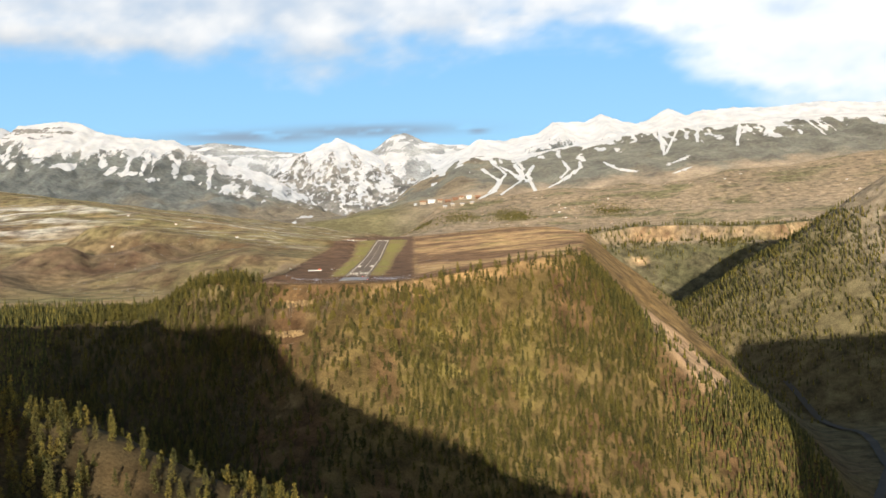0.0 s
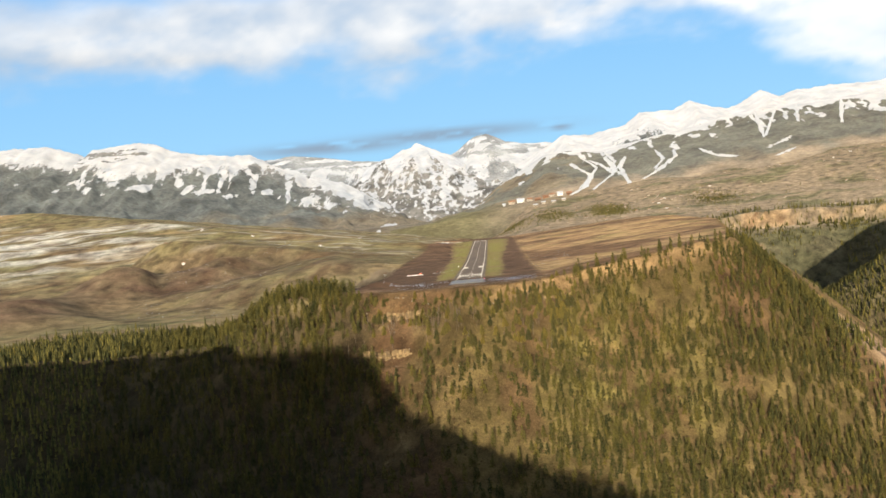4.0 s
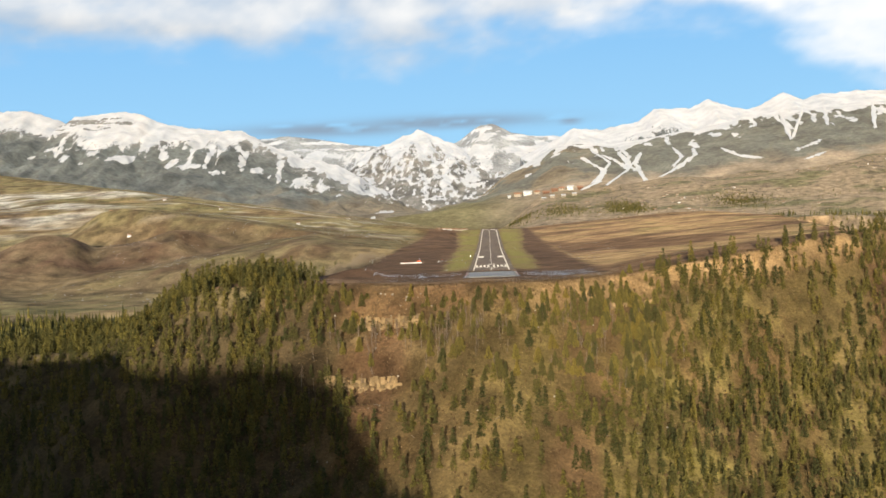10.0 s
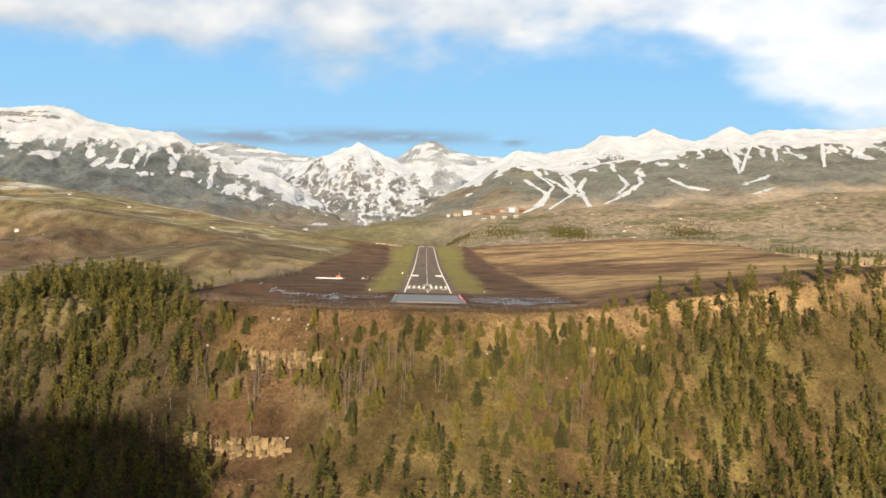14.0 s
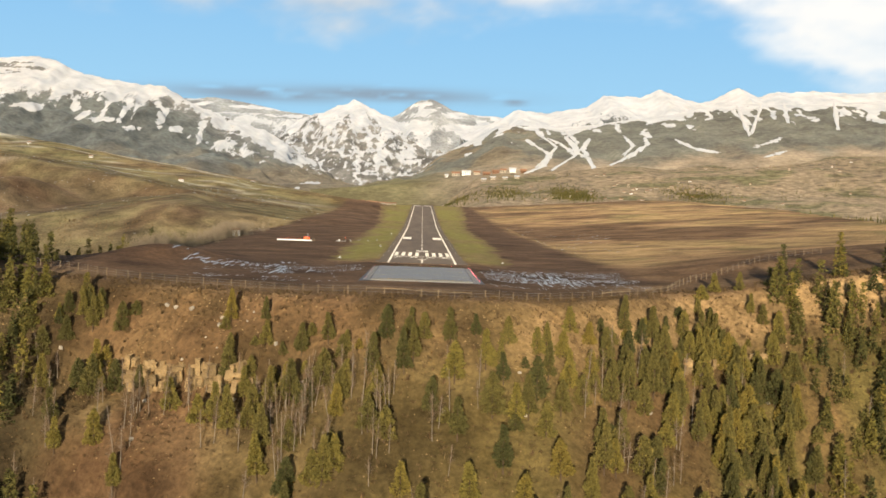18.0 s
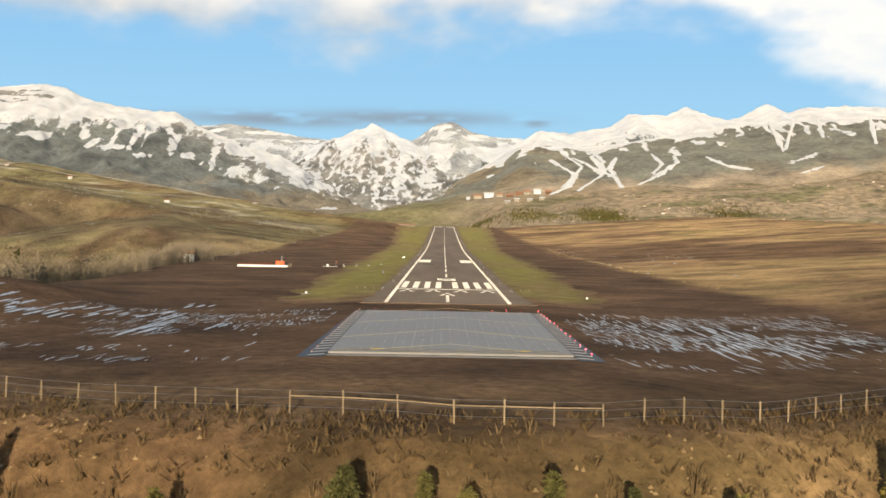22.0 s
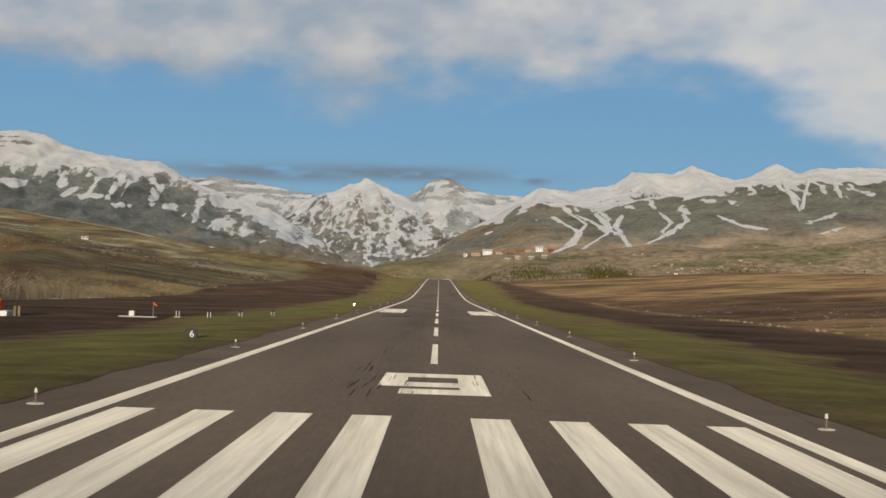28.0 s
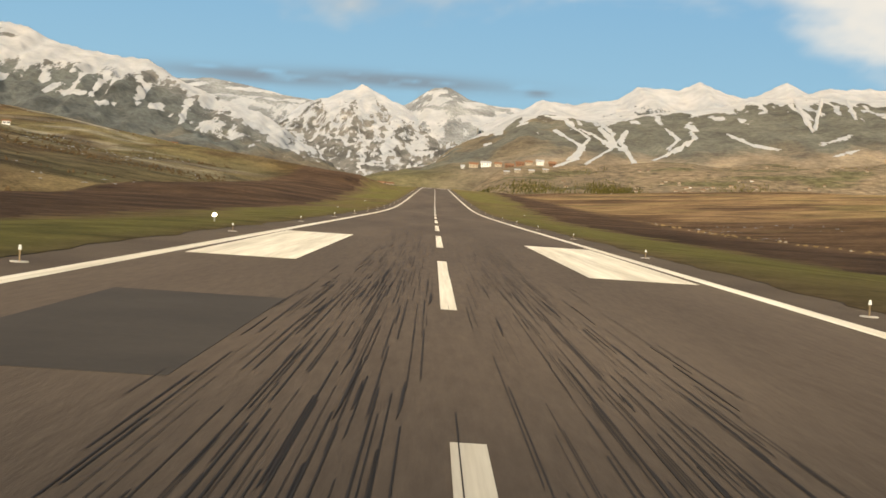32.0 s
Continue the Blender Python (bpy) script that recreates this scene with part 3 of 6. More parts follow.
LEFT_CREST = [(-1900, 330), (-1320, 352), (-1230, 350), (-1118, 312), (-1096, 330), (-1014, 339), (-939, 336), (-898, 318), (-848, 299), (-766, 285),
              (-724, 278), (-650, 275), (-600, 248), (-518, 213), (-435, 186), (-385, 167), (-327, 136), (-268, 100), (-209, 50), (-150, 30), (0, 20)]
PEAK_CREST = [(-900, 130), (-514, 157), (-444, 200), (-384, 250), (-334, 268), (-310, 275), (-274, 293), (-218, 314), (-162, 293), (-101, 264), (-39, 220), (20, 195), (300, 190)]
BACK_CREST = [(-1000, 320), (-754, 312), (-650, 318), (-588, 308), (-444, 282), (-300, 270), (-150, 250), (-84, 288), (-22, 331), (19, 337), (82, 307), (145, 293), (229, 290), (320, 270), (420, 250)]
RIGHT_CREST = [(100, 200), (206, 247), (261, 281), (336, 274), (401, 285), (456, 295), (502, 331), (577, 329), (605, 327), (660, 352), (726, 330), (783, 319), (820, 332),
               (884, 367), (941, 342), (996, 358), (1099, 363), (1198, 361), (1312, 371), (1423, 377), (1646, 367), (1781, 394), (1935, 424), (2300, 400)]
SKI_CREST = [(-260, 20), (-88, 52), (-12, 80), (32, 116), (100, 155), (167, 193), (243, 195), (311, 194), (394, 204), (477, 218), (575, 234), (628, 252), (741, 264),
             (855, 265), (972, 275), (1300, 290), (1800, 300)]
SKI_FOOT = [(-300, 20), (-10, 46), (53, 58), (243, 68), (432, 80), (622, 100), (814, 120), (1300, 140), (1800, 150)]


def range_height(x, y, crest, foot, y_crest, y_foot, seed, rugged, shape=0.9, fine=1.0):
    s = np.clip((y - y_foot) / (y_crest - y_foot), 0, 1)
    c, b = crest_at(x, crest), foot if isinstance(foot, float) else crest_at(x, foot)
    back = np.clip((y - y_crest) / 260, 0, 1)
    wx = x + 26 * fbm(x / 90, y / 130, 3, seed + 9)
    gully = ridged(wx / 74, y / 330, 4, seed) - 0.62
    crag = fbm(x / 30, y / 60, 5, seed + 4)
    mid = np.sin(np.pi * np.clip(s, 0, 1)) ** 0.7
    z = b + (c - b) * s ** shape
    z = z + rugged * (gully * 70 * mid + crag * 20 * mid) + rugged * fine * 10 * fbm(x / 22, y / 40, 4, seed + 6) * s
    return z - back * 90 - 0.35 * np.maximum(y_foot - y, 0)


def ski_height(x, y):
    return range_height(x, y, SKI_CREST, SKI_FOOT, 2800, 2230, 201, 0.32, 0.95, 0.3)


def snow_cover(x, y, z, line, reach, seed, rocky=0.5):
    """Snow thick above a ragged line, thinning to chutes and patches below it."""
    wx = x + 26 * fbm(x / 90, y / 130, 3, seed + 9)
    g = ridged(wx / 74, y / 330, 4, seed) - 0.62
    broad = fbm(x / 50, y / 190, 4, seed + 1)
    fine = fbm(x / 14 + 0.01 * z, y / 150, 4, seed + 2)
    ribs = fbm(x / 11 + 0.03 * z, z / 30, 4, seed + 3)
    v = (z - line) / reach + 0.95 * broad + 0.75 * fine - 1.2 * g
    high = step(0.3, 1.6, (z - line) / reach)
    bare = (ribs + 0.6 * fine + 0.9 * g - 0.02 - 0.35 * high) * 5 * rocky - 1.2 * high
    chute = (seed == 351) * step(0.88, 0.95, ridged(x / 46 + 0.25 * broad, z / 260, 1, seed + 5)) * step(0.05, 0.3, value_noise(x / 46, 0 * x, seed + 6) - 0.35) * step(-1.9, -1.0, (z - line) / reach + broad)
    spots = step(0.42, 0.6, fbm(x / 26, z / 14, 3, seed + 7)) * step(-2.2, -1.2, (z - line) / reach)
    lines = step(0.84, 0.94, ridged(x / 42 + 0.02 * z, z / 24, 3, seed + 8)) * step(-0.35, 0.1, fbm(x / 80, z / 60, 3, seed + 10))
    v = np.clip(v, -1, 1) - np.clip(bare, 0, 1.2) - 1.5 * lines * rocky
    return np.clip(0.5 + 0.5 * np.maximum(v, np.maximum(chute, spots) * 1.6 - 1), 0, 1)


def make_range(name, xs_, ys_, height, colour_of, label):
    vv, ff, rx, ry, rz = sheet(xs_, ys_, height)
    m = np_mesh(name, vv, ff, FIELD, smooth=True)
    rock, snow = colour_of(rx, ry, rz)
    store(m, "cover", rock)
    store(m, "snow", np.repeat(snow[:, None], 3, 1))
    return tagged(new(name, m), label, "mountain", kind="structure")


# Woods paled and blued: distance haze is put into their colour.
HAZY_WOODS, BARE_ROCK = (0.105, 0.115, 0.12), (0.17, 0.17, 0.175)


LEFT_PATCHES = [(-948, 208, 16, 9), (-882, 196, 26, 8), (-868, 190, 14, 7), (-798, 200, 13, 11), (-760, 180, 17, 16), (-708, 168, 30, 7), (-555, 155, 16, 8), (-1010, 196, 20, 9), (-640, 150, 22, 6)]


def left_colour(x, y, z):
    c = np.tile(np.array(HAZY_WOODS), (len(x), 1))
    c = blend(c, step(110, 40, z + 50 * fbm(x / 70, y / 70, 4, 301)) * 0.8, (0.17, 0.14, 0.105))
    line = np.interp(x, [-1300, -1011, -934, -850, -760, -668, -554, -477, -362, -250], [285, 240, 222, 218, 228, 222, 185, 145, 105, 70])
    c = blend(c, step(-10, 30, z - line), BARE_ROCK)
    w = snow_cover(x, y, z, line, 34.0, 311, np.where(x > -640, 0.9, 0.22))
    n = fbm(x / 12, z / 12, 3, 315)
    for px, pz, rx, rz in LEFT_PATCHES:
        w = np.maximum(w, step(0.3, 0.6, bell(x, z, px, pz, rx, rz) + 0.35 * n))
    for px, top, low, half in ((-735, 240, 168, 12), (-690, 228, 158, 9), (-668, 222, 165, 6), (-610, 212, 150, 8), (-520, 185, 120, 8), (-1060, 262, 200, 10)):
        fall = np.clip((top - z) / (top - low), 0, 1)
        w = np.maximum(w, (z > low) * (z < top) * step(half * 1.2, half * 0.5, np.abs(x - px - 22 * fall + 4 * n) + 5 * fall))
    strata = step(0.0, 0.2, fbm(x / 70, z / 5, 4, 313)) * step(0.3, 0.6, bell(x, z, -1020, 300, 120, 26))
    return c, np.clip(w - strata * 0.75, 0, 1)


def peak_colour(x, y, z):
    c = np.tile(np.array((0.185, 0.18, 0.178)), (len(x), 1))
    c = blend(c, step(0, 0.3, fbm(x / 50, z / 14, 4, 321)), (0.115, 0.114, 0.114))
    n = 10 * fbm(x / 22, z / 16, 4, 335)
    speckle = 0.48 - 0.3 * step(150, 50, z) + 0.9 * fbm(x / 9, z / 7, 4, 336) + 0.5 * fbm(x / 14, z / 60, 3, 337)
    high = step(185, 235, z + 2 * n)
    w = np.clip(speckle * (1 - high) + 0.95 * high, 0, 1)
    ribs = step(0.8, 0.92, ridged(x / 20 + 0.03 * z, z / 70, 2, 338)) * step(300, 270, z)
    w = w - 0.5 * ribs * high
    for ax, az, low, half in ((-333, 274, 205, 46), (-229, 274, 190, 36), (-150, 266, 205, 26), (-285, 222, 150, 30)):
        fall = np.clip((az - z + n) / (az - low), 0, 1)
        inside = (z > low + 2 * n) & (np.abs(x + n - ax) < half * fall)
        w = np.where(inside, np.minimum(w, 0.26 + 0.45 * speckle), w)
    return c, np.clip(w, 0, 1)


def back_colour(x, y, z):
    c = np.tile(np.array((0.24, 0.255, 0.28)), (len(x), 1))
    w = snow_cover(x, y, z, 190 + 0 * x, 60.0, 341, 0.6)
    crag = step(-0.3, 0.05, fbm(x / 45, z / 12, 4, 343)) * step(235, 270, z)
    return c, np.clip(w - crag, 0, 1)


def right_colour(x, y, z):
    c = np.tile(np.array(HAZY_WOODS), (len(x), 1))
    return c, snow_cover(x, y, z, np.interp(x, [100, 330, 450], [140, 175, 222]), 50.0, 351, 0.4)


def ski_colour(x, y, z):
    s = np.clip((y - 2230) / 570, 0, 1)
    # The hill's woods are lifted as well, carrying haze in the colour.
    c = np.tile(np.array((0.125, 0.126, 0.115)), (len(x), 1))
    c = blend(c, step(0.24, 0.04, s + 0.14 * fbm(x / 60, y / 60, 5, 361) - 0.1 * step(500, 200, x)), (0.25, 0.205, 0.16))
    c = blend(c, step(330, 120, x) * step(0.05, 0.3, fbm(x / 80, y / 80, 4, 362) + 0.3), (0.18, 0.15, 0.112))
    c = blend(c, step(90, -40, x) * step(0.5, 0.15, s + 0.2 * fbm(x / 50, y / 50, 4, 365)) * 0.85, (0.115, 0.105, 0.055))
    w = step(0.84, 0.97, s + 0.16 * fbm(x / 30, y / 50, 5, 363)) * step(20, 110, x)
    w = np.maximum(w, step(0.27, 0.36, fbm(x / 24, y / 90, 5, 364)) * step(0.45, 0.7, s))
    streaks = step(-0.05, 0.25, fbm(x / 9, y / 160, 4, 366)) * step(0.25, 0.6, bell(x, z, 285, 183, 85, 24))
    shelf_snow = step(-0.1, 0.2, fbm(x / 25, z / 20, 4, 367)) * step(0.35, 0.6, bell(x, z, 500, 200, 85, 9))
    upper = step(0.72, 0.86, ridged(x / 34 + 0.4 * fbm(x / 60, y / 60, 2, 368), z / 200, 2, 369)) * step(205, 222, z) * step(560, 640, x)
    return c, np.maximum(np.maximum(w, streaks), np.maximum(shelf_snow, upper)) * 0.95


make_range("mountain_left", lattice([(-1850, 6), (-60, 0)]), lattice([(1990, 20), (2250, 9), (3320, 0)]),
           lambda x, y: range_height(x, y, LEFT_CREST, 35.0, 3050, 2250, 311, 0.75, 1.0), left_colour, "long snow-capped ridge with dark forested flanks")
make_range("mountain_centre", lattice([(-880, 5), (280, 0)]), lattice([(2880, 8), (4060, 0)]),
           lambda x, y: range_height(x, y, PEAK_CREST, 5.0, 3810, 2880, 331, 0.85, 0.85), peak_colour, "pyramid-shaped snowy peak with rocky gullies")
make_range("mountain_back", lattice([(-980, 14), (420, 0)]), lattice([(3560, 14), (4100, 0)]),
           lambda x, y: range_height(x, y, BACK_CREST, 120.0, 3930, 3560, 341, 0.5, 0.8), back_colour, "distant snowy headwall under grey cloud")
make_range("mountain_right", lattice([(100, 6), (2250, 0)]), lattice([(2880, 10), (3760, 0)]),
           lambda x, y: range_height(x, y, RIGHT_CREST, 120.0, 3500, 2880, 351, 0.5, 0.9), right_colour, "chain of white snowy summits above a ski hill")
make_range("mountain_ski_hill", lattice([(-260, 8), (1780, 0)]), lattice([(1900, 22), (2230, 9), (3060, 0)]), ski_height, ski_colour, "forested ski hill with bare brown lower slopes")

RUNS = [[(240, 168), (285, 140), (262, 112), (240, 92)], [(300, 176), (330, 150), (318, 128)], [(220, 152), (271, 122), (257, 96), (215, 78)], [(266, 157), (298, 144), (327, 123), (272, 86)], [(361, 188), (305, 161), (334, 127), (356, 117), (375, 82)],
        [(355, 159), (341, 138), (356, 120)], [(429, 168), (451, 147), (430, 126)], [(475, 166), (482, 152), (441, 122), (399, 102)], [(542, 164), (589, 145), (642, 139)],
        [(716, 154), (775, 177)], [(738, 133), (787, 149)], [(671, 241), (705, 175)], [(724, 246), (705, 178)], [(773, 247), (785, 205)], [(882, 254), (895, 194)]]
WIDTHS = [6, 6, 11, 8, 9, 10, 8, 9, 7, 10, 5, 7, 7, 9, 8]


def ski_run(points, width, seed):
    """A cleared run: a white band of snow laid on the hill. Points are placed to fit the camera's view: offset and
    height on a plane 2600 m out, followed to the hill.
    """
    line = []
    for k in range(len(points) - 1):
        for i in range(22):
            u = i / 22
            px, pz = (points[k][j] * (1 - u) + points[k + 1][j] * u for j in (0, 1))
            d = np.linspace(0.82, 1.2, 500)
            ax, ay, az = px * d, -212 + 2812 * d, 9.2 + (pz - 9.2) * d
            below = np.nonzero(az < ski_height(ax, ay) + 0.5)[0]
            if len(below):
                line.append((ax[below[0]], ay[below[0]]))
    vs, fs = [], []
    n = len(line)
    for i in range(n):
        a, b = line[max(i - 1, 0)], line[min(i + 1, n - 1)]
        dx, dy = b[0] - a[0], b[1] - a[1]
        ln = math.hypot(dx, dy) or 1.0
        nx, ny = (1.0, 0.0) if abs(dx) < abs(dy) * 1.6 else (-dy / ln * 0.4, 2.2 * dx / ln)
        w = 1.1 * width * (0.75 + 0.5 * float(value_noise(np.array([i * 0.27]), np.array([seed * 3.1]), 5)[0])) * (0.55 + 0.45 * math.sin(math.pi * min(1, (i + 1) / (n + 1))))
        for j in range(5):
            rag = float(value_noise(np.array([i * 0.45 + 7.0 * (j > 2)]), np.array([seed * 5.3 + (j > 2)]), 8)[0])
            q = (j / 4 - 0.5) * w * (0.6 + 1.1 * rag)
            qx, qy = line[i][0] + nx * q, line[i][1] + ny * q
            vs.append((qx, qy, float(ski_height(np.array([qx]), np.array([qy]))[0]) + (2.2 if 0 < j < 4 else 0.8)))
    for i in range(n - 1):
        for j in range(4):
            a = i * 5 + j
            fs.append((a, a + 1, a + 6, a + 5))
    ob = new("ski_run", mesh_of("ski_run", vs, fs, SNOW))
    return tagged(ob, "white snow-covered ski run cut through forest", "ski run", "ski runs on the hill")


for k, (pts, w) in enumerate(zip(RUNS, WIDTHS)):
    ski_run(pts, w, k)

# ---- sky and cloud beyond the ranges ----
def cloud_density(x, z):
    n = fbm(x / 420, z / 170, 6, 401, 0.55)
    m = fbm(x / 150, z / 90, 5, 402)
    low = np.interp(x, [-2400, -1760, -1340, -1050, -640, -322, -30, 200, 542, 840, 1107, 1330, 1850, 2400], [760, 700, 640, 640, 640, 590, 665, 690, 730, 640, 540, 440, 400, 400])
    high = np.interp(x, [-2400, -1760, -1340, -387, 236, 540, 2400], [850, 865, 900, 970, 1110, 1500, 1500])
    d = step(-90, 120, z - low + 150 * n + 70 * m) * step(90, -120, z - high + 130 * n + 50 * m) * (0.82 + 0.3 * m)
    d = np.maximum(d, 0.7 * step(0.05, 0.4, n + 0.3 * m) * step(1050, 1150, z))
    return np.clip(d, 0, 1), np.clip(m * 0.8 + 0.5, 0, 1)


sx, sz = np.meshgrid(np.linspace(-2500, 2500, 420), np.linspace(-160, 2100, 230))
sy = 4020 - 0.00013 * sx ** 2
n = 420
i = (np.arange(229)[:, None] * n + np.arange(n - 1)[None, :]).ravel()
SKY, st, sp = nodes_of("sky_and_cloud")
at = st.nodes.new("ShaderNodeAttribute")
at.attribute_name = "cover"
st.nodes.remove(sp)
em = st.nodes.new("ShaderNodeEmission")
em.inputs["Strength"].default_value = SKY_POWER
link(st, at.outputs[0], em.inputs[0])
link(st, em.outputs[0], st.nodes["Material Output"].inputs["Surface"])
me = np_mesh("sky", np.stack([sx.ravel(), sy.ravel(), sz.ravel()], 1), np.stack([i, i + 1, i + n + 1, i + n], 1), SKY, smooth=True)
cx, cz = sx.ravel(), sz.ravel()
d, lum = cloud_density(cx, cz)
h = np.clip((cz - 250) / 900, 0, 1)[:, None]
blue = np.array([0.38, 0.71, 1.0]) * (1 - h) + np.array([0.15, 0.46, 0.93]) * h
edge = np.interp(cx, [-1700, -300, 600, 1200], [0.0, 0.1, 0.5, 1.0])
lum = np.clip(0.74 + 0.28 * lum + 0.25 * edge - 0.16 * step(60, -30, cz - np.interp(cx, [-1700, -322, -30, 542, 840], [720, 640, 720, 790, 700])) * (1 - edge), 0, 1.1)
white = lum[:, None] * np.array([0.97, 0.97, 0.96])
band = np.maximum(bell(cx, cz, -130, 352, 330, 22), np.maximum(bell(cx, cz, -520, 338, 300, 22), bell(cx, cz, 285, 340, 40, 9))) * step(-0.3, 0.25, fbm(cx / 120, cz / 16, 5, 403) + 0.35)
tint = blue * (1 - d[:, None]) + white * d[:, None]
tint = blend(tint, band * 1.1, (0.3, 0.42, 0.55))
store(me, "cover", tint)
tagged(new("sky", me), "light blue sky with bright broken cloud", "sky", kind="structure")

# ---- the runway ----
def strip_data(name, x0, x1, y0, y1, lift, material, pitch=6.0, thick=0.0):
    """A band along the runway that follows its profile."""
    yy = np.linspace(y0, y1, max(2, int((y1 - y0) / pitch) + 1))
    vs, fs = [], []
    for yv in yy:
        z = float(runway_z(yv)) + lift
        vs += [(x0, yv, z), (x1, yv, z), (x1, yv, z - thick), (x0, yv, z - thick)]
    for k in range(len(yy) - 1):
        a, b = 4 * k, 4 * k + 4
        fs.append((a, a + 1, b + 1, b))
        if thick:
            fs += [(a + 1, a + 2, b + 2, b + 1), (a + 3, a, b, b + 3), (a + 2, a + 3, b + 3, b + 2)]
    if thick:
        e = 4 * (len(yy) - 1)
        fs += [(1, 0, 3, 2), (e, e + 1, e + 2, e + 3)]
    return mesh_of(name, vs, fs, material)


def quad_data(name, corners, lift, material):
    vs = [(x, y, float(runway_z(y)) + lift) for x, y in corners]
    lower = [(x, y, z - 0.006) for x, y, z in vs]
    n = len(vs)
    fs = [tuple(range(n)), tuple(range(2 * n - 1, n - 1, -1))] + [(k, n + k, n + (k + 1) % n, (k + 1) % n) for k in range(n)]
    return mesh_of(name, vs + lower, fs, material)


runway = new("runway", strip_data("runway", -6.25, 6.25, -30.5, 742, 0.03, ASPHALT, 6, 0.12))
tagged(runway, "grey weathered asphalt runway with white markings and tyre marks", "runway", kind="structure")
for side in (-1, 1):
    a, b = sorted((side * 6.25, side * 8.3))
    tagged(new("runway_shoulder", strip_data("runway_shoulder", a, b, -30.5, 742, 0.0, SHOULDER, 6, 0.1)), "pale worn asphalt shoulder beside the runway", "shoulder", kind="structure")
    part("edge_line", strip_data("edge_line", side * 6.0 - 0.19, side * 6.0 + 0.19, -29.6, 736, 0.036, PAINT), runway, "solid white edge line")
part("threshold_bar", quad_data("threshold_bar", [(-5.8, -1.2), (5.8, -1.2), (5.8, 0), (-5.8, 0)], 0.036, PAINT), runway)
W = 0.7
for k in range(8):
    xl = (-8 * W + 2 * W * k) if k < 4 else (W + 2 * W * (k - 4))
    part("threshold_stripe", quad_data("threshold_stripe", [(xl, 2.4), (xl + W, 2.4), (xl + W, 20.6), (xl, 20.6)], 0.036, PAINT), runway)
# the runway number, read from the approach
for name, x0, x1, y0, y1 in (("digit_top", -1.28, 1.28, 31.3, 32.7), ("digit_left", -1.28, -0.64, 29.4, 31.3), ("digit_middle", -1.28, 0.62, 28.0, 29.4),
                             ("digit_right", 0.62, 1.28, 27.2, 31.3), ("digit_foot", -0.75, 1.28, 25.8, 27.2)):
    part(name, quad_data(name, [(x0, y0), (x1, y0), (x1, y1), (x0, y1)], 0.036, PAINT), runway)
for k in range(27):
    y0 = 37.6 + 24.4 * k
    if y0 + 14.6 < 725:
        part("centre_dash", strip_data("centre_dash", -0.11, 0.11, y0, y0 + 14.6, 0.036, PAINT), runway)
for side in (-1, 1):
    part("aiming_mark", quad_data("aiming_mark", [(side * 3.2, 122), (side * 5.6, 122), (side * 5.75, 143.5), (side * 3.25, 143.5)][::side], 0.036, PAINT), runway)
    part("far_bar", strip_data("far_bar", min(side * 1.2, side * 5.4), max(side * 1.2, side * 5.4), 716, 728, 0.036, PAINT), runway)
part("asphalt_patch", quad_data("asphalt_patch", [(-4.5, 103), (-2.2, 103), (-2.2, 111), (-4.5, 111)], 0.034, PATCH), runway, "black patch where an old mark was painted out")
# arrow and arrowheads ahead of the threshold
def chevron_data(name, cx, tip_y, half, length, width, material, lift):
    return quad_data(name, [(cx - half, tip_y - length), (cx - half + width * 1.05, tip_y - length), (cx, tip_y - width * 2.8), (cx + half - width * 1.05, tip_y - length), (cx + half, tip_y - length), (cx, tip_y)], lift, material)


for cx in (-4.6, -1.6, 1.6, 4.6):
    part("arrowhead", chevron_data("arrowhead", cx, -1.7, 0.9, 5.4, 0.36, PAINT, 0.036), runway)
part("arrow_tip", chevron_data("arrow_tip", 0, -9.6, 0.9, 5.6, 0.36, PAINT, 0.036), runway)
part("arrow_shaft", quad_data("arrow_shaft", [(-0.17, -27.5), (0.17, -27.5), (0.17, -14.2), (-0.17, -14.2)], 0.036, PAINT), runway)
part("end_line", quad_data("end_line", [(-8.6, -31.0), (8.6, -31.0), (8.6, -30.65), (-8.6, -30.65)], 0.04, ORANGE_PAINT), runway, "faded orange line across the runway end")

rng = np.random.RandomState(4)
for k in range(298):
    lane = rng.choice([-1.75, -1.2, -0.7, 0.75, 1.25, 1.9], p=[0.22, 0.2, 0.1, 0.16, 0.2, 0.12]) + rng.normal(0, 0.38)
    y0 = rng.uniform(24, 36) if k < 46 else rng.triangular(39, 62, 120) if k < 255 else rng.uniform(110, 240)
    ln, wd = rng.uniform(0.8, 3.4) * (1.6 if rng.rand() < 0.12 else 1), rng.uniform(0.009, 0.032)
    ln = min(ln, 2.2) if k < 46 else ln
    dx = rng.normal(0, 0.006) * ln
    part("tyre_mark", quad_data("tyre_mark", [(lane, y0), (lane + dx * 0.3 + wd, y0 + ln * 0.3), (lane + dx * 0.75 + wd, y0 + ln * 0.75), (lane + dx + wd * 0.5, y0 + ln), (lane + dx * 0.6, y0 + ln * 0.6), (lane + dx * 0.25, y0 + ln * 0.25)], 0.0375 + 0.0005 * (k % 6), RUBBER), runway)

vs, fs = [], []
for k in range(1100):
    lane = rng.choice([-1.5, -0.9, 0.95, 1.4]) + rng.normal(0, 0.45)
    y0, ln, wd = rng.triangular(48, 95, 190), rng.uniform(1.5, 6), rng.uniform(0.004, 0.014)
    z0, z1 = float(runway_z(y0)) + 0.0365, float(runway_z(y0 + ln)) + 0.0365
    b = len(vs)
    vs += [(lane, y0, z0), (lane + wd, y0 + 0.2, z0), (lane + wd, y0 + ln, z1), (lane, y0 + ln, z1)]
    fs.append((b, b + 1, b + 2, b + 3))
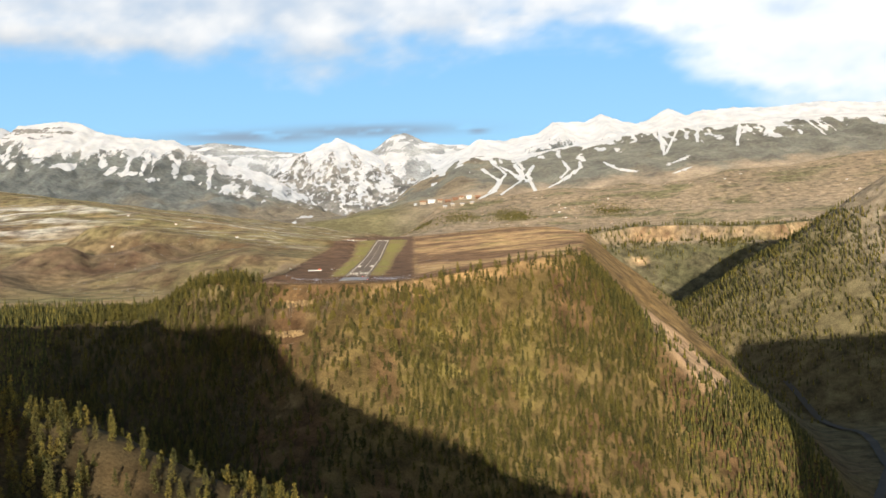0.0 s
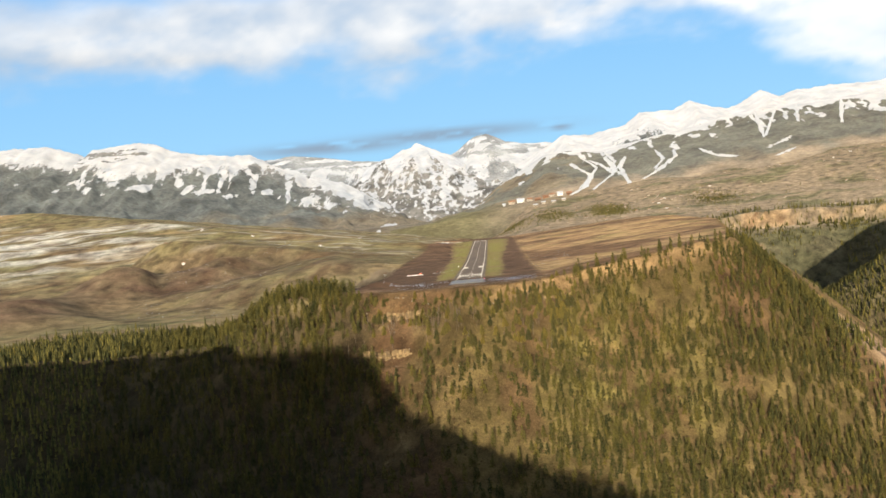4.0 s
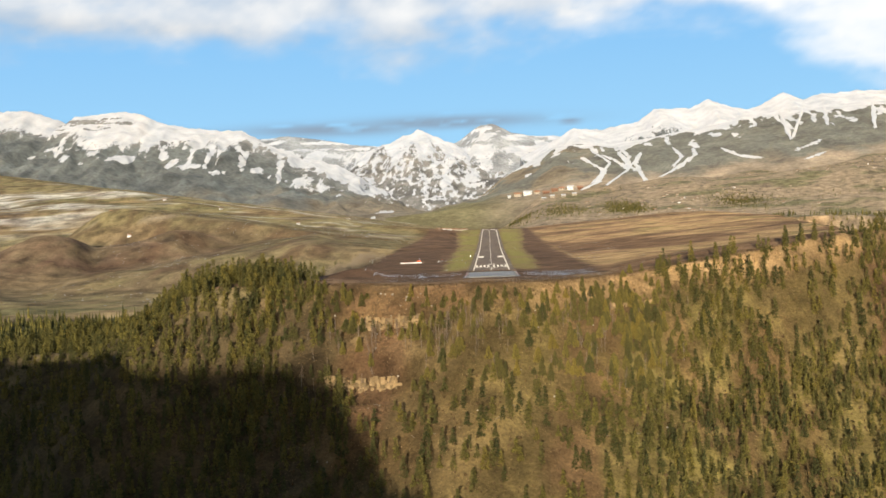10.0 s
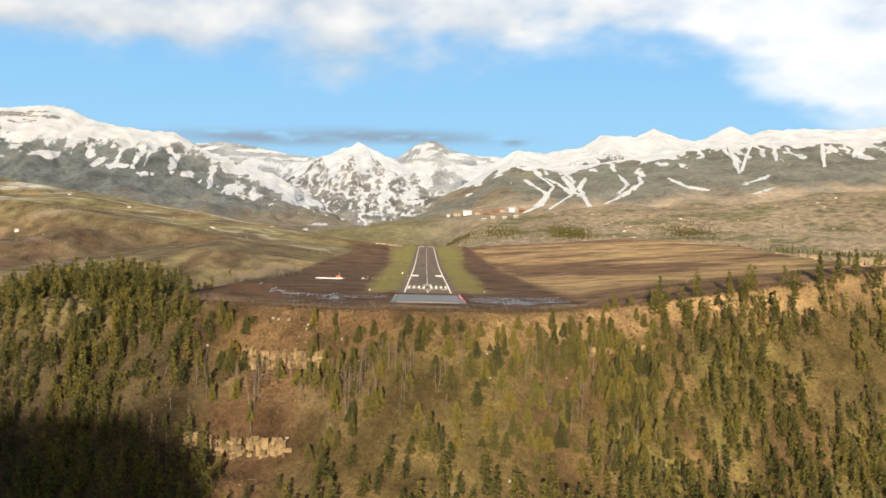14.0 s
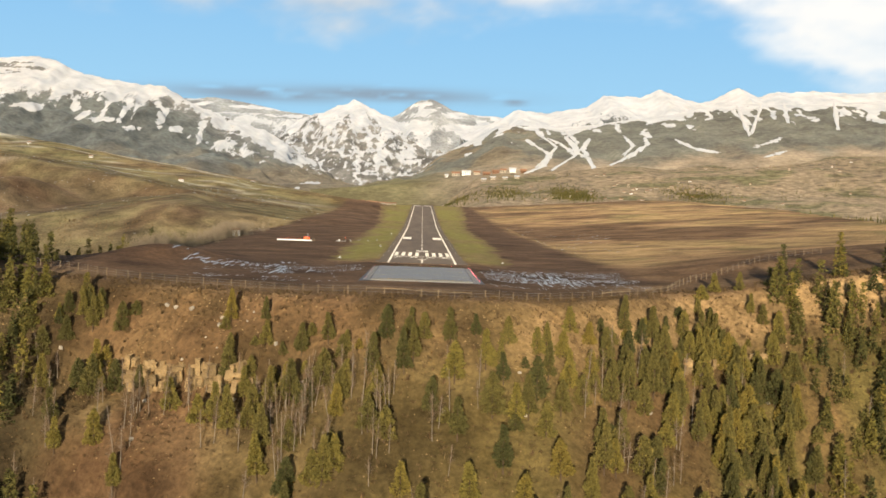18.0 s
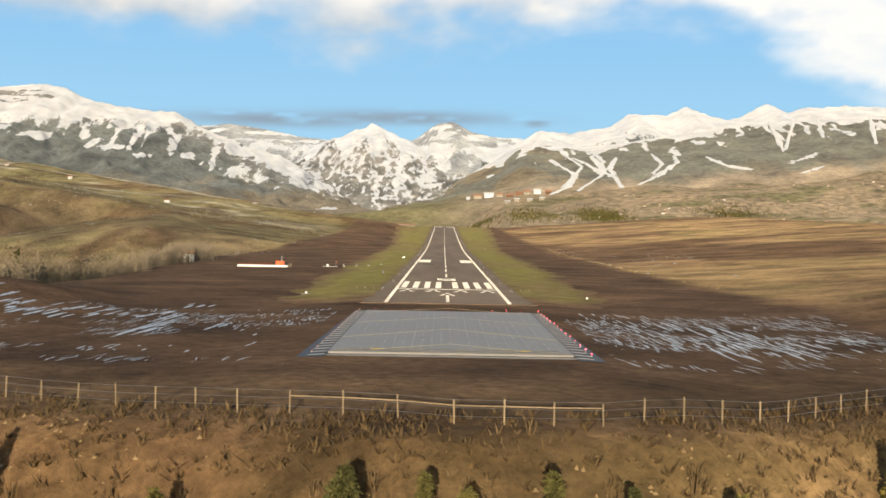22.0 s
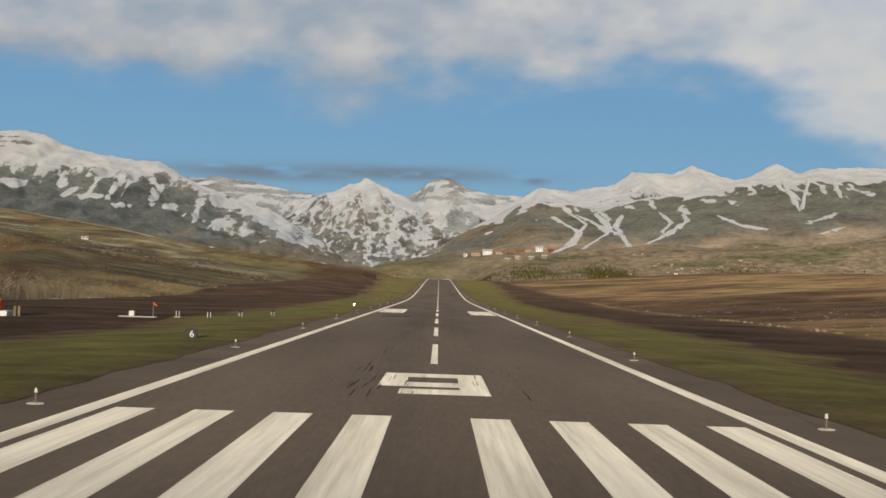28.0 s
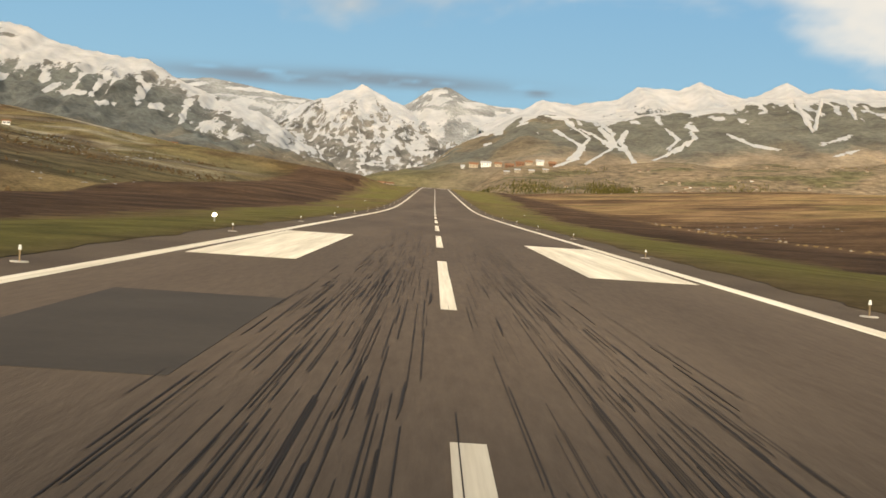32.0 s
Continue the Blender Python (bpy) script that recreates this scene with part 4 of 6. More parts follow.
tagged(part("rubber_streaks", mesh_of("rubber_streaks", vs, fs, RUBBER), runway), "fine streaks of tyre rubber", kind="stuff")

# turf beside the runway, uneven along its outer edge
for side in (-1, 1):
    vs, fs = [], []
    yy = np.linspace(-28, 738, 620)
    for k, yv in enumerate(yy):
        outer = np.interp(yv, [-28, -20, 40, 110, 330, 450, 738], [14.5, 17, 18.5, 19.5, 20, 24, 30]) + 2.2 * float(fbm(np.array([yv / 9]), np.array([side * 3.0]), 3, 6)[0])
        inner = 7.85 + 0.42 * float(fbm(np.array([yv / 3.0]), np.array([side * 9.0]), 4, 8)[0])
        for j, xv in enumerate(np.linspace(inner, outer, 9)):
            z = max(float(runway_z(yv)) + (0.012 if j == 0 else 0.03) - 0.24 * step(8.6, 18, xv), lands(side * xv, yv) + 0.05)
            w = float(max(step(3.5, 8, j), step(-19, -27, yv)))
            vs.append((side * xv, yv, z * (1 - w) + (lands(side * xv, yv) + 0.03) * w))
    for k in range(len(yy) - 1):
        for j in range(8):
            a = 9 * k + j
            fs.append((a, a + 1, a + 10, a + 9) if side > 0 else (a, a + 9, a + 10, a + 1))
    me = np_mesh("grass_strip", np.array(vs), np.array(fs), TURF, smooth=True)
    va = np.array(vs)
    col = np.arange(len(va)) % 9
    n1, n2 = fbm(va[:, 0] / 3, va[:, 1] / 9, 4, 33), fbm(va[:, 0] / 9, va[:, 1] / 40, 3, 34)
    cover = np.tile(np.array([0.19, 0.17, 0.055]), (len(va), 1))
    cover = blend(cover, 0.25 + 1.5 * n2, (0.19, 0.14, 0.065))
    cover = blend(cover, step(5.2, 8.6, col + 2.2 * n1) + step(-12, -28, va[:, 1] + 5 * n1) + step(1.2, 0, col) * 0.5, (0.15, 0.094, 0.06))
    store(me, "cover", cover)
    tagged(new("grass_strip", me), "dull green turf strip along the runway", "grass", kind="structure")

# ---- arrestor bed before the runway ----
bed = base("arrestor_bed", 0, 0, 0, label="grey block arrestor bed with yellow chevrons and pale streaks", category="arrestor bed")
COLS, ROWS = 12, 24
BX0, BX1, BY0, BY1 = -7.1, 7.1, -80.6, -42.0
bw, bl = (BX1 - BX0) / COLS, (BY1 - BY0) / ROWS
block = box_data(-bw / 2 + 0.002, bw / 2 - 0.002, -bl / 2 + 0.002, bl / 2 - 0.002, 0, 0.5, BLOCK, 0.002, "block")
BED_Z = -0.38
rng = np.random.RandomState(9)
for r in range(ROWS):
    for c in range(COLS):
        ob = part("block", block, bed)
        ob.location = (BX0 + (c + 0.5) * bw, BY0 + (r + 0.5) * bl, BED_Z - 0.1 + 0.004 * rng.rand())
for side in (-1, 1):
    vs, fs = [], []
    for k in range(16):
        yv = -83.4 + 41.6 * k / 15
        xo = 8.65 - 0.55 * k / 15
        vs += [(side * 7.12, yv, -0.02), (side * xo, yv, lands(side * xo, yv) + 0.05), (side * (xo + 0.05), yv, -1.2), (side * 7.12, yv, -1.2)]
        if k:
            a, b = 4 * k - 4, 4 * k
            fs += [(a, a + 1, b + 1, b)[::side], (a + 1, a + 2, b + 2, b + 1)[::side]]
    part("side_apron", mesh_of("side_apron", vs, fs, BLOCK_EDGE), bed, "dark wet side apron with slanting panels")
    for k in range(22):
        y0 = -82 + 1.85 * k
        corners = [(7.2, y0), (8.1, y0 - 0.35), (8.12, y0 - 0.1), (7.2, y0 + 0.3)][::side]
        vs = [(side * px, py, (0.0 if px < 7.5 else lands(side * px, py) + 0.07) + dz) for dz in (0.012, -0.02) for px, py in corners]
        part("side_panel", mesh_of("side_panel", vs, [(0, 1, 2, 3), (7, 6, 5, 4)] + [(j, 4 + j, 4 + (j + 1) % 4, (j + 1) % 4) for j in range(4)], BLOCK), bed)
for k, y0 in enumerate((-81.5, -82.4, -83.3)):
    part("front_step", box_data(-7.3 - 0.4 * k, 7.3 + 0.4 * k, y0 - 0.35, y0 + 0.35, -0.9, -0.08 - 0.12 * k, BLOCK_EDGE if k == 1 else BLOCK, 0.03, "front_step"), bed, "weathered front step")
top = BED_Z - 0.1 + 0.5 + 0.02
vs, fs = [], []
r_ = np.random.RandomState(17)
for k in range(3600):
    xv = BX0 + bw * r_.randint(1, 2 * COLS) / 2 + r_.normal(0, 0.035)
    y0, ln, wd = r_.uniform(BY0 + 0.5, BY1 - 2), r_.uniform(0.1, 0.5), r_.uniform(0.008, 0.022)
    b = len(vs)
    vs += [(xv, y0, top + 0.003), (xv + wd, y0 + 0.1, top + 0.003), (xv + wd * 0.8, y0 + ln, top + 0.003), (xv + wd * 0.1, y0 + ln * 0.9, top + 0.003)]
    fs.append((b, b + 1, b + 2, b + 3))
tagged(part("joint_streaks", mesh_of("joint_streaks", vs, fs, WET), bed), "pale streaks along the joints", kind="stuff")
for tip, foot, half in ((-37.9, -45.4, 6.9), (-50.1, -57.2, 7.0), (-62.5, -70.7, 7.0), (-74.8, -79.0, 4.4)):
    for side in (-1, 1):
        part("yellow_line", quad_data("yellow_line", [(0, tip - 0.11), (side * half, foot - 0.11), (side * half, foot + 0.11), (0, tip + 0.11)][::side], top + 0.012, YELLOW), bed, "yellow chevron line")
for yv, half in ((-78.4, 6.4), (-79.4, 6.7), (-80.3, 6.95)):
    part("lip", box_data(-half, half, yv - 0.035, yv + 0.035, top - 0.01, top + 0.012, LIP, 0.01, "lip"), bed, "pale yellow front lip")
    # Solid dark strip laid on the bed in place of shade under the lip.
    part("shade_strip", box_data(-half, half, yv - 0.16, yv - 0.035, top - 0.01, top + 0.004, BLOCK_EDGE, 0, "shade_strip"), bed, "dark strip standing in for the shaded hollow under the lip")
for side in (-1, 1):
    part("yellow_foot", quad_data("yellow_foot", [(side * 4.15, -79.2), (side * 4.7, -79.2), (side * 4.7, -78.75), (side * 4.15, -78.75)][::side], top + 0.03, FOOT_PAINT), bed)


def lamp_post(x, y, z, lit):
    ob = base("red_light", x, y, z, label="red and white banded obstruction light on a short stake", category="light", group="lights round the arrestor bed")
    ob.scale = (0.52, 0.52, 0.6)
    part("base_plate", box_data(-0.1, 0.1, -0.1, 0.1, 0, 0.03, CONCRETE, 0, "base_plate"), ob)
    part("stake", rod_data((0, 0, 0.02), (0, 0, 0.14), 0.025, 0.025, WHITE, 6, "stake"), ob)
    part("band", rod_data((0, 0, 0.14), (0, 0, 0.24), 0.035, 0.035, RED, 6, "band"), ob)
    part("lens", rod_data((0, 0, 0.24), (0, 0, 0.3 + 0.02 * lit), 0.035 + 0.006 * lit, 0.02 + 0.012 * lit, LAMP_RED if lit else RED, 8, "lens"), ob, "glowing red lens" if lit else "unlit red lens")
    return ob


for k, yv in enumerate(np.linspace(-81, -41.4, 14)):
    lamp_post(7.85 + 0.012 * (-41 - yv) * 0.5, yv, lands(7.9, yv) + 0.1, 1.0)
    lamp_post(-7.75 - 0.012 * (-41 - yv) * 0.5, yv, lands(-7.8, yv) + 0.1, 0.0)
for k in range(11):
    lamp_post(-6.4 + 1.28 * k, -40.6, lands(0, -40.6) + 0.02, 1.0 if k in (8, 9) else 0.0)

# ice and meltwater lying in streaks on the tilled earth
def ice_patch(cx, cy, length, width, turn, seed):
    r = np.random.RandomState(seed)
    n = 18
    vs = []
    ca, sa = math.cos(turn), math.sin(turn)
    for k in range(n):
        a = 2 * math.pi * k / n
        rr = 0.6 + 0.55 * r.rand()
        px, py = math.cos(a) * length * rr, math.sin(a) * width * rr
        qx, qy = cx + ca * px - sa * py, cy + sa * px + ca * py
        vs.append((qx, qy, lands(qx, qy) + 0.05))
    ob = new("ice_patch", mesh_of("ice_patch", vs, [tuple(range(n))], WET))
    return tagged(ob, "streak of grey melting ice on dark earth", "ice", "ice streaks on the tilled earth")


rng = np.random.RandomState(12)
k = 0
# x and y spans of each stretch of furrows, how many streaks, half length and half width
for x0, x1, y0, y1, count, reach, wide in (
        (-38, -23.5, -54, -43, 46, (0.9, 3.2), (0.12, 0.3)),
        (-42, -38, -44, -38, 4, (1.0, 3.0), (0.1, 0.22)),
        (-24.6, -22, -35.5, -30, 4, (1.6, 3.0), (0.16, 0.3)),
        (-22.8, -21.2, -67, -48, 12, (2.0, 5.5), (0.1, 0.22)),
        (-18.4, -17.2, -62, -55, 3, (1.6, 3.2), (0.12, 0.2)),
        (-23, -15.5, -78, -73, 14, (0.3, 1.1), (0.07, 0.16)),
        (-15.5, -11, -76, -38, 24, (0.3, 1.2), (0.06, 0.13)),
        (11, 14.5, -56, -36, 20, (0.5, 2.4), (0.07, 0.15)),
        (10.8, 14, -74, -56, 6, (0.5, 1.6), (0.07, 0.12)),
        (14, 18, -76, -38, 34, (1.0, 4.2), (0.08, 0.17)),
        (17.5, 23, -77, -50, 56, (1.0, 4.0), (0.09, 0.22)),
        (23, 29.5, -72, -52, 26, (0.6, 2.6), (0.08, 0.2)),
        (25, 32, -52, -34, 10, (0.3, 1.2), (0.07, 0.14))):
    for _ in range(count):
        k += 1
        # the streaks keep to the furrows
        xv = round(rng.uniform(x0, x1) / 0.45) * 0.45 + rng.normal(0, 0.05)
        ice_patch(xv, rng.uniform(y0, y1), rng.uniform(*reach), 0.78 * rng.uniform(*wide), 1.57 + rng.normal(0.02 if x0 > 0 else -0.03, 0.025), 100 + k)

# ---- perimeter fence along the rim ----
FENCE = [(-64, -70.9), (-52, -77.5), (-41, -85.6), (-32, -90.6), (-18.5, -97.6), (-9, -102), (0, -104.6), (6, -104), (13, -101), (20.7, -94.5), (28, -86.5), (34.5, -79), (40, -67.5), (47, -56.9), (56, -44.9), (70, -36.9)]
fence = base("perimeter_fence", 0, 0, 0, label="wire fence on plain wooden posts along the rim", category="fence")
walk_pts = []
for (ax, ay), (bx, by) in zip(FENCE, FENCE[1:]):
    ln = math.hypot(bx - ax, by - ay)
    n = max(1, round(ln / 2.1))
    walk_pts += [(ax + (bx - ax) * k / n, ay + (by - ay) * k / n) for k in range(n)]
post_me = box_data(-0.032, 0.032, -0.032, 0.032, -0.3, 1.0, WOOD, 0.008, "post")
rng = np.random.RandomState(21)
tops = []
for px, py in walk_pts:
    ob = part("post", post_me, fence)
    z = lands(px, py)
    ob.matrix_basis = pose(px, py, z, rng.normal(0, 1.2), rng.normal(0, 1.2), rng.uniform(0, 90)) @ Matrix.Diagonal((1, 1, rng.uniform(0.92, 1.08), 1))
    tops.append((px, py, z))
for k, (a, b) in enumerate(zip(tops, tops[1:])):
    for h in (0.3, 0.65, 0.96):
        part("wire", rod_data((a[0], a[1], a[2] + h), (b[0], b[1], b[2] + h), 0.008, 0.008, STEEL, 3, "wire"), fence)
    mid = (a[0] + b[0]) / 2
    if -6.2 < mid < 5.8 or (30 < mid < 36) or (24 < mid < 28):
        part("rail", rod_data((a[0], a[1] - 0.06, a[2] + 0.74), (b[0], b[1] - 0.06, b[2] + 0.74), 0.032, 0.032, WOOD, 6, "rail"), fence, "wooden top rail")

# ---- lights, signs and boxes beside the runway ----
def edge_light(x, y):
    ob = base("edge_light", x, y, lands(x, y) + 0.1, label="small runway edge light on a pale base plate", category="light", group="runway edge lights")
    part("plate", rod_data((0, 0, -0.02), (0, 0, 0.02), 0.16, 0.16, CONCRETE, 10, "plate"), ob)
    part("stem", rod_data((0, 0, 0.02), (0, 0, 0.22), 0.016, 0.016, WOOD, 6, "stem"), ob)
    part("lens", rod_data((0, 0, 0.21), (0, 0, 0.29), 0.034, 0.022, WHITE, 8, "lens"), ob)


for k in range(30):
    for side in (-1, 1):
        if 21 + 23.6 * k < 735:
            edge_light(side * 7.15, 21 + 23.6 * k)
for side in (-1, 1):
    for xv in (7.5, 8.5, 9.5, 10.5):
        edge_light(side * xv, -2.6)


def guidance_unit(x, y):
    ob = base("approach_path_light", x, y, lands(x, y) + 0.08, label="pale approach path light box on two legs", category="light", group="row of approach path lights")
    part("slab", box_data(-0.22, 0.22, -0.3, 0.3, -0.04, 0.03, CONCRETE, 0, "slab"), ob)
    for s in (-1, 1):
        part("leg", box_data(s * 0.11 - 0.022, s * 0.11 + 0.022, -0.03, 0.03, 0.03, 0.5, WHITE, 0.01, "leg"), ob)
    part("housing", box_data(-0.15, 0.15, -0.3, 0.3, 0.48, 0.6, BLACK, 0.02, "housing"), ob, "dark lamp housing")


for xv in (-19.4, -17.05, -14.7, -12.3):
    guidance_unit(xv, 96.4)


def number_data(text, size, material):
    """A figure cut from the built-in font, standing upright and facing the approach."""
    cu = bpy.data.curves.new("figure", "FONT")
    cu.body, cu.size, cu.align_x, cu.align_y, cu.extrude = text, size, "CENTER", "CENTER", 0.006
    holder = bpy.data.objects.new("figure", cu)
    me = bpy.data.meshes.new_from_object(holder)
    bpy.data.objects.remove(holder)
    bpy.data.curves.remove(cu)
    me.transform(pose(0, 0, 0, 90, 0, 0))
    me.materials.clear()
    me.materials.append(material)
    return me


def sign_box(x, y, figure=""):
    ob = base("runway_sign", x, y, lands(x, y) + 0.06, label="black distance marker with a white figure on a concrete slab" if figure else "small white runway marker on a concrete slab", category="sign", group="runway side markers")
    ob.scale = (0.66, 0.66, 0.66) if figure else (0.55, 0.55, 0.55)
    part("slab", box_data(-1.0, 1.0, -0.3, 0.3, -0.04, 0.03, CONCRETE, 0, "slab"), ob)
    for sx_ in (-0.2, 0.2):
        part("stand", box_data(sx_ - 0.03, sx_ + 0.03, -0.05, 0.05, 0.03, 0.16, STEEL, 0, "stand"), ob)
    if figure:
        part("panel", box_data(-0.34, 0.34, -0.08, 0.08, 0.14, 0.74, BLACK, 0.03, "panel"), ob, "black panel")
        fig = part("figure", number_data(figure, 0.58, WHITE), ob, "white figure six")
        fig.location = (0, -0.1, 0.44)
    else:
        part("panel", box_data(-0.2, 0.2, -0.07, 0.07, 0.14, 0.48, WHITE, 0.03, "panel"), ob, "white panel")
        part("foot", box_data(-0.08, 0.08, -0.1, 0.1, 0.03, 0.14, CONCRETE, 0.01, "foot"), ob)


for xv, yv in ((-9.9, 51.0), (-15.8, -8.7), (15.4, -11.0), (-12.2, 260), (-13, 340), (14, 300)):
    sign_box(xv, yv, "6" if yv == 51.0 else "")
ob = base("lit_marker", -9.6, 150, lands(-9.6, 150) + 0.06, label="low marker with a bright white lamp", category="light")
part("slab", box_data(-0.4, 0.4, -0.3, 0.3, -0.04, 0.03, CONCRETE, 0, "slab"), ob)
part("stand", rod_data((0, 0, 0.03), (0, 0, 0.3), 0.03, 0.03, STEEL, 6, "stand"), ob)
part("lamp", rod_data((0, -0.05, 0.42), (0, 0.05, 0.42), 0.08, 0.08, LAMP_WHITE, 10, "lamp"), ob, "glowing white lamp")

ob = base("windsock_mast", -22.4, 94.6, lands(-22.4, 94.6) + 0.06, label="white equipment box with a small orange windsock", category="windsock")
part("slab", box_data(-0.9, 1.8, -0.4, 0.4, -0.05, 0.04, CONCRETE, 0, "slab"), ob)
part("cabinet", box_data(-0.18, 0.18, -0.2, 0.2, 0.04, 0.42, WHITE, 0.02, "cabinet"), ob)
part("mast", rod_data((1.55, 0, 0.04), (1.55, 0, 1.1), 0.025, 0.02, STEEL, 6, "mast"), ob)
part("sock", rod_data((1.55, 0, 1.05), (1.8, 0.1, 0.8), 0.09, 0.04, ORANGE, 8, "sock"), ob, "limp orange sock")

ob = base("localiser_platform", -33.8, 88.0, lands(-33.8, 88) + 0.3, label="long white platform with an orange cabinet and short red masts", category="antenna")
part("deck", box_data(-4.6, 4.6, -0.8, 0.8, -0.8, 0.06, WHITE, 0.03, "deck"), ob, "white deck slab")
part("cabinet", box_data(2.4, 4.0, -0.5, 0.5, 0.06, 0.75, ORANGE, 0.04, "cabinet"), ob, "orange equipment cabinet")
part("roof", box_data(2.3, 4.1, -0.6, 0.6, 0.75, 0.82, ORANGE, 0.02, "roof"), ob)
part("mast", rod_data((3.5, 0, 0.8), (3.5, 0, 1.7), 0.05, 0.04, WHITE, 6, "mast"), ob)
for k in range(14):
    xv = -4.3 + 0.45 * k
    part("antenna", rod_data((xv, 0, 0.05), (xv, 0, 0.55), 0.025, 0.025, ORANGE, 5, "antenna"), ob)
for s in (4.9, 5.2):
    part("bollard", box_data(s - 0.08, s + 0.08, -0.08, 0.08, -0.5, 0.4, WOOD, 0.01, "bollard"), ob)

ob = base("shed", -54, 122, lands(-54, 122), label="small white wooden hut among bare trees", category="shed")
part("wall", box_data(-1.0, 1.0, -0.8, 0.8, -0.3, 1.7, WHITE, 0.02, "wall"), ob)
part("roof", mesh_of("roof", [(-1.2, -1, 1.65), (1.2, -1, 1.65), (1.2, 1, 1.65), (-1.2, 1, 1.65), (-1.2, 0, 2.4), (1.2, 0, 2.4)],
                     [(0, 1, 5, 4), (2, 3, 4, 5), (1, 2, 5), (3, 0, 4), (3, 2, 1, 0)], ROOFING), ob)
part("door", box_data(-0.3, 0.3, -0.84, -0.8, -0.2, 1.2, WOOD, 0.01, "door"), ob)


# ---- low buildings at the far end of the runway ----
def small_house(x, y, w, d, h, turn, wall, name, label, category, group):
    ob = base(name, x, y, lands(x, y), turn, label=label, category=category, group=group)
    part("wall", box_data(-w / 2, w / 2, -d / 2, d / 2, -1.5, h, wall, 0.05, "wall"), ob)
    e = 0.35
    part("roof", mesh_of("roof", [(-w / 2 - e, -d / 2 - e, h), (w / 2 + e, -d / 2 - e, h), (w / 2 + e, d / 2 + e, h), (-w / 2 - e, d / 2 + e, h), (-w / 2 - e, 0, h + d * 0.28), (w / 2 + e, 0, h + d * 0.28)],
                         [(0, 1, 5, 4), (2, 3, 4, 5), (1, 2, 5), (3, 0, 4), (3, 2, 1, 0)], ROOFING), ob)
    n = max(2, int(w / 2.2))
    for k in range(n):
        xv = -w / 2 + (k + 0.5) * w / n
        part("window", box_data(xv - 0.45, xv + 0.45, -d / 2 - 0.05, -d / 2 + 0.02, h * 0.35, h * 0.75, GLASS, 0, "window"), ob)
    return ob


rng = np.random.RandomState(31)
for x, y, w in ((-26, 722, 9), (-31, 735, 12), (-36, 728, 8), (-41, 740, 7), (-46, 732, 10), (-52, 742, 7), (-22, 738, 8)):
    small_house(x, y, w * 0.45, 2.6, 1.2, rng.uniform(-15, 15), WHITE if rng.rand() < 0.3 else STUCCO, "airport_building", "low pale hangar beside the far end of the runway", "building", "airport buildings")


# ---- the village on the shelf and houses scattered below the ski hill ----
def height_over(x, y):
    return max(lands(x, y), float(ski_height(np.array([x]), np.array([y]))[0]) if y > 2200 else -999)


def lodge(x, y, w, d, h, storeys, wall, roof, label):
    ob = base("lodge", x, y, height_over(x, y), 0, label=label, category="building", group="village buildings")
    part("wall", box_data(-w / 2, w / 2, -d / 2, d / 2, -8, h, wall, 0.1, "wall"), ob)
    part("roof", mesh_of("roof", [(-w / 2 - 1, -d / 2 - 1, h), (w / 2 + 1, -d / 2 - 1, h), (w / 2 + 1, d / 2 + 1, h), (-w / 2 - 1, d / 2 + 1, h), (-w / 2 - 1, 0, h + d * 0.25), (w / 2 + 1, 0, h + d * 0.25)],
                         [(0, 1, 5, 4), (2, 3, 4, 5), (1, 2, 5), (3, 0, 4), (3, 2, 1, 0)], roof), ob)
    n = max(3, int(w / 4))
    for r in range(storeys):
        for k in range(n):
            xv = -w / 2 + (k + 0.5) * w / n
            z0 = h * (r + 0.3) / storeys
            part("window", box_data(xv - 0.8, xv + 0.8, -d / 2 - 0.2, -d / 2 + 0.05, z0, z0 + h * 0.4 / storeys, GLASS, 0, "window"), ob)


for px, w, h, wl in ((62, 16, 8, STUCCO), (82, 18, 9, WHITE), (102, 12, 6, STUCCO), (120, 15, 5, ROOFING), (138, 14, 5, ROOFING), (153, 12, 5, STUCCO), (170, 13, 7, WHITE), (190, 12, 5, ROOFING), (44, 6, 4, WHITE)):
    lodge(px, 2262 + (px % 7) * 4, w * 0.9, 14, h * 0.62, 3, wl, SNOW if wl is WHITE else ROOFING, "large pale lodge below the ski runs")
for px, py in ((128, 2180), (150, 2170), (172, 2175), (110, 2150)):
    lodge(px, py, 8, 8, 3.6, 2, STUCCO, SNOW, "white-roofed house under the village")
rng = np.random.RandomState(33)
for k in range(60):
    px, py = rng.uniform(180, 1000), rng.uniform(1650, 2220)
    if k < 22:
        px, py = rng.uniform(250, 460), rng.uniform(1720, 2020)
    small_house(px, py, rng.uniform(3, 5), 3.5, 1.5, rng.uniform(-30, 30), STUCCO if rng.rand() < 0.85 else WHITE, "valley_house", "small pale house on the brown valley shelf", "house", "houses on the shelf")
for k in range(9):
    px, py = rng.uniform(-420, -120), rng.uniform(420, 900)
    small_house(px, py, 2.6, 2.2, 1.1, rng.uniform(-30, 30), WHITE, "meadow_house", "lone white house in the meadows", "house", "houses in the meadows")

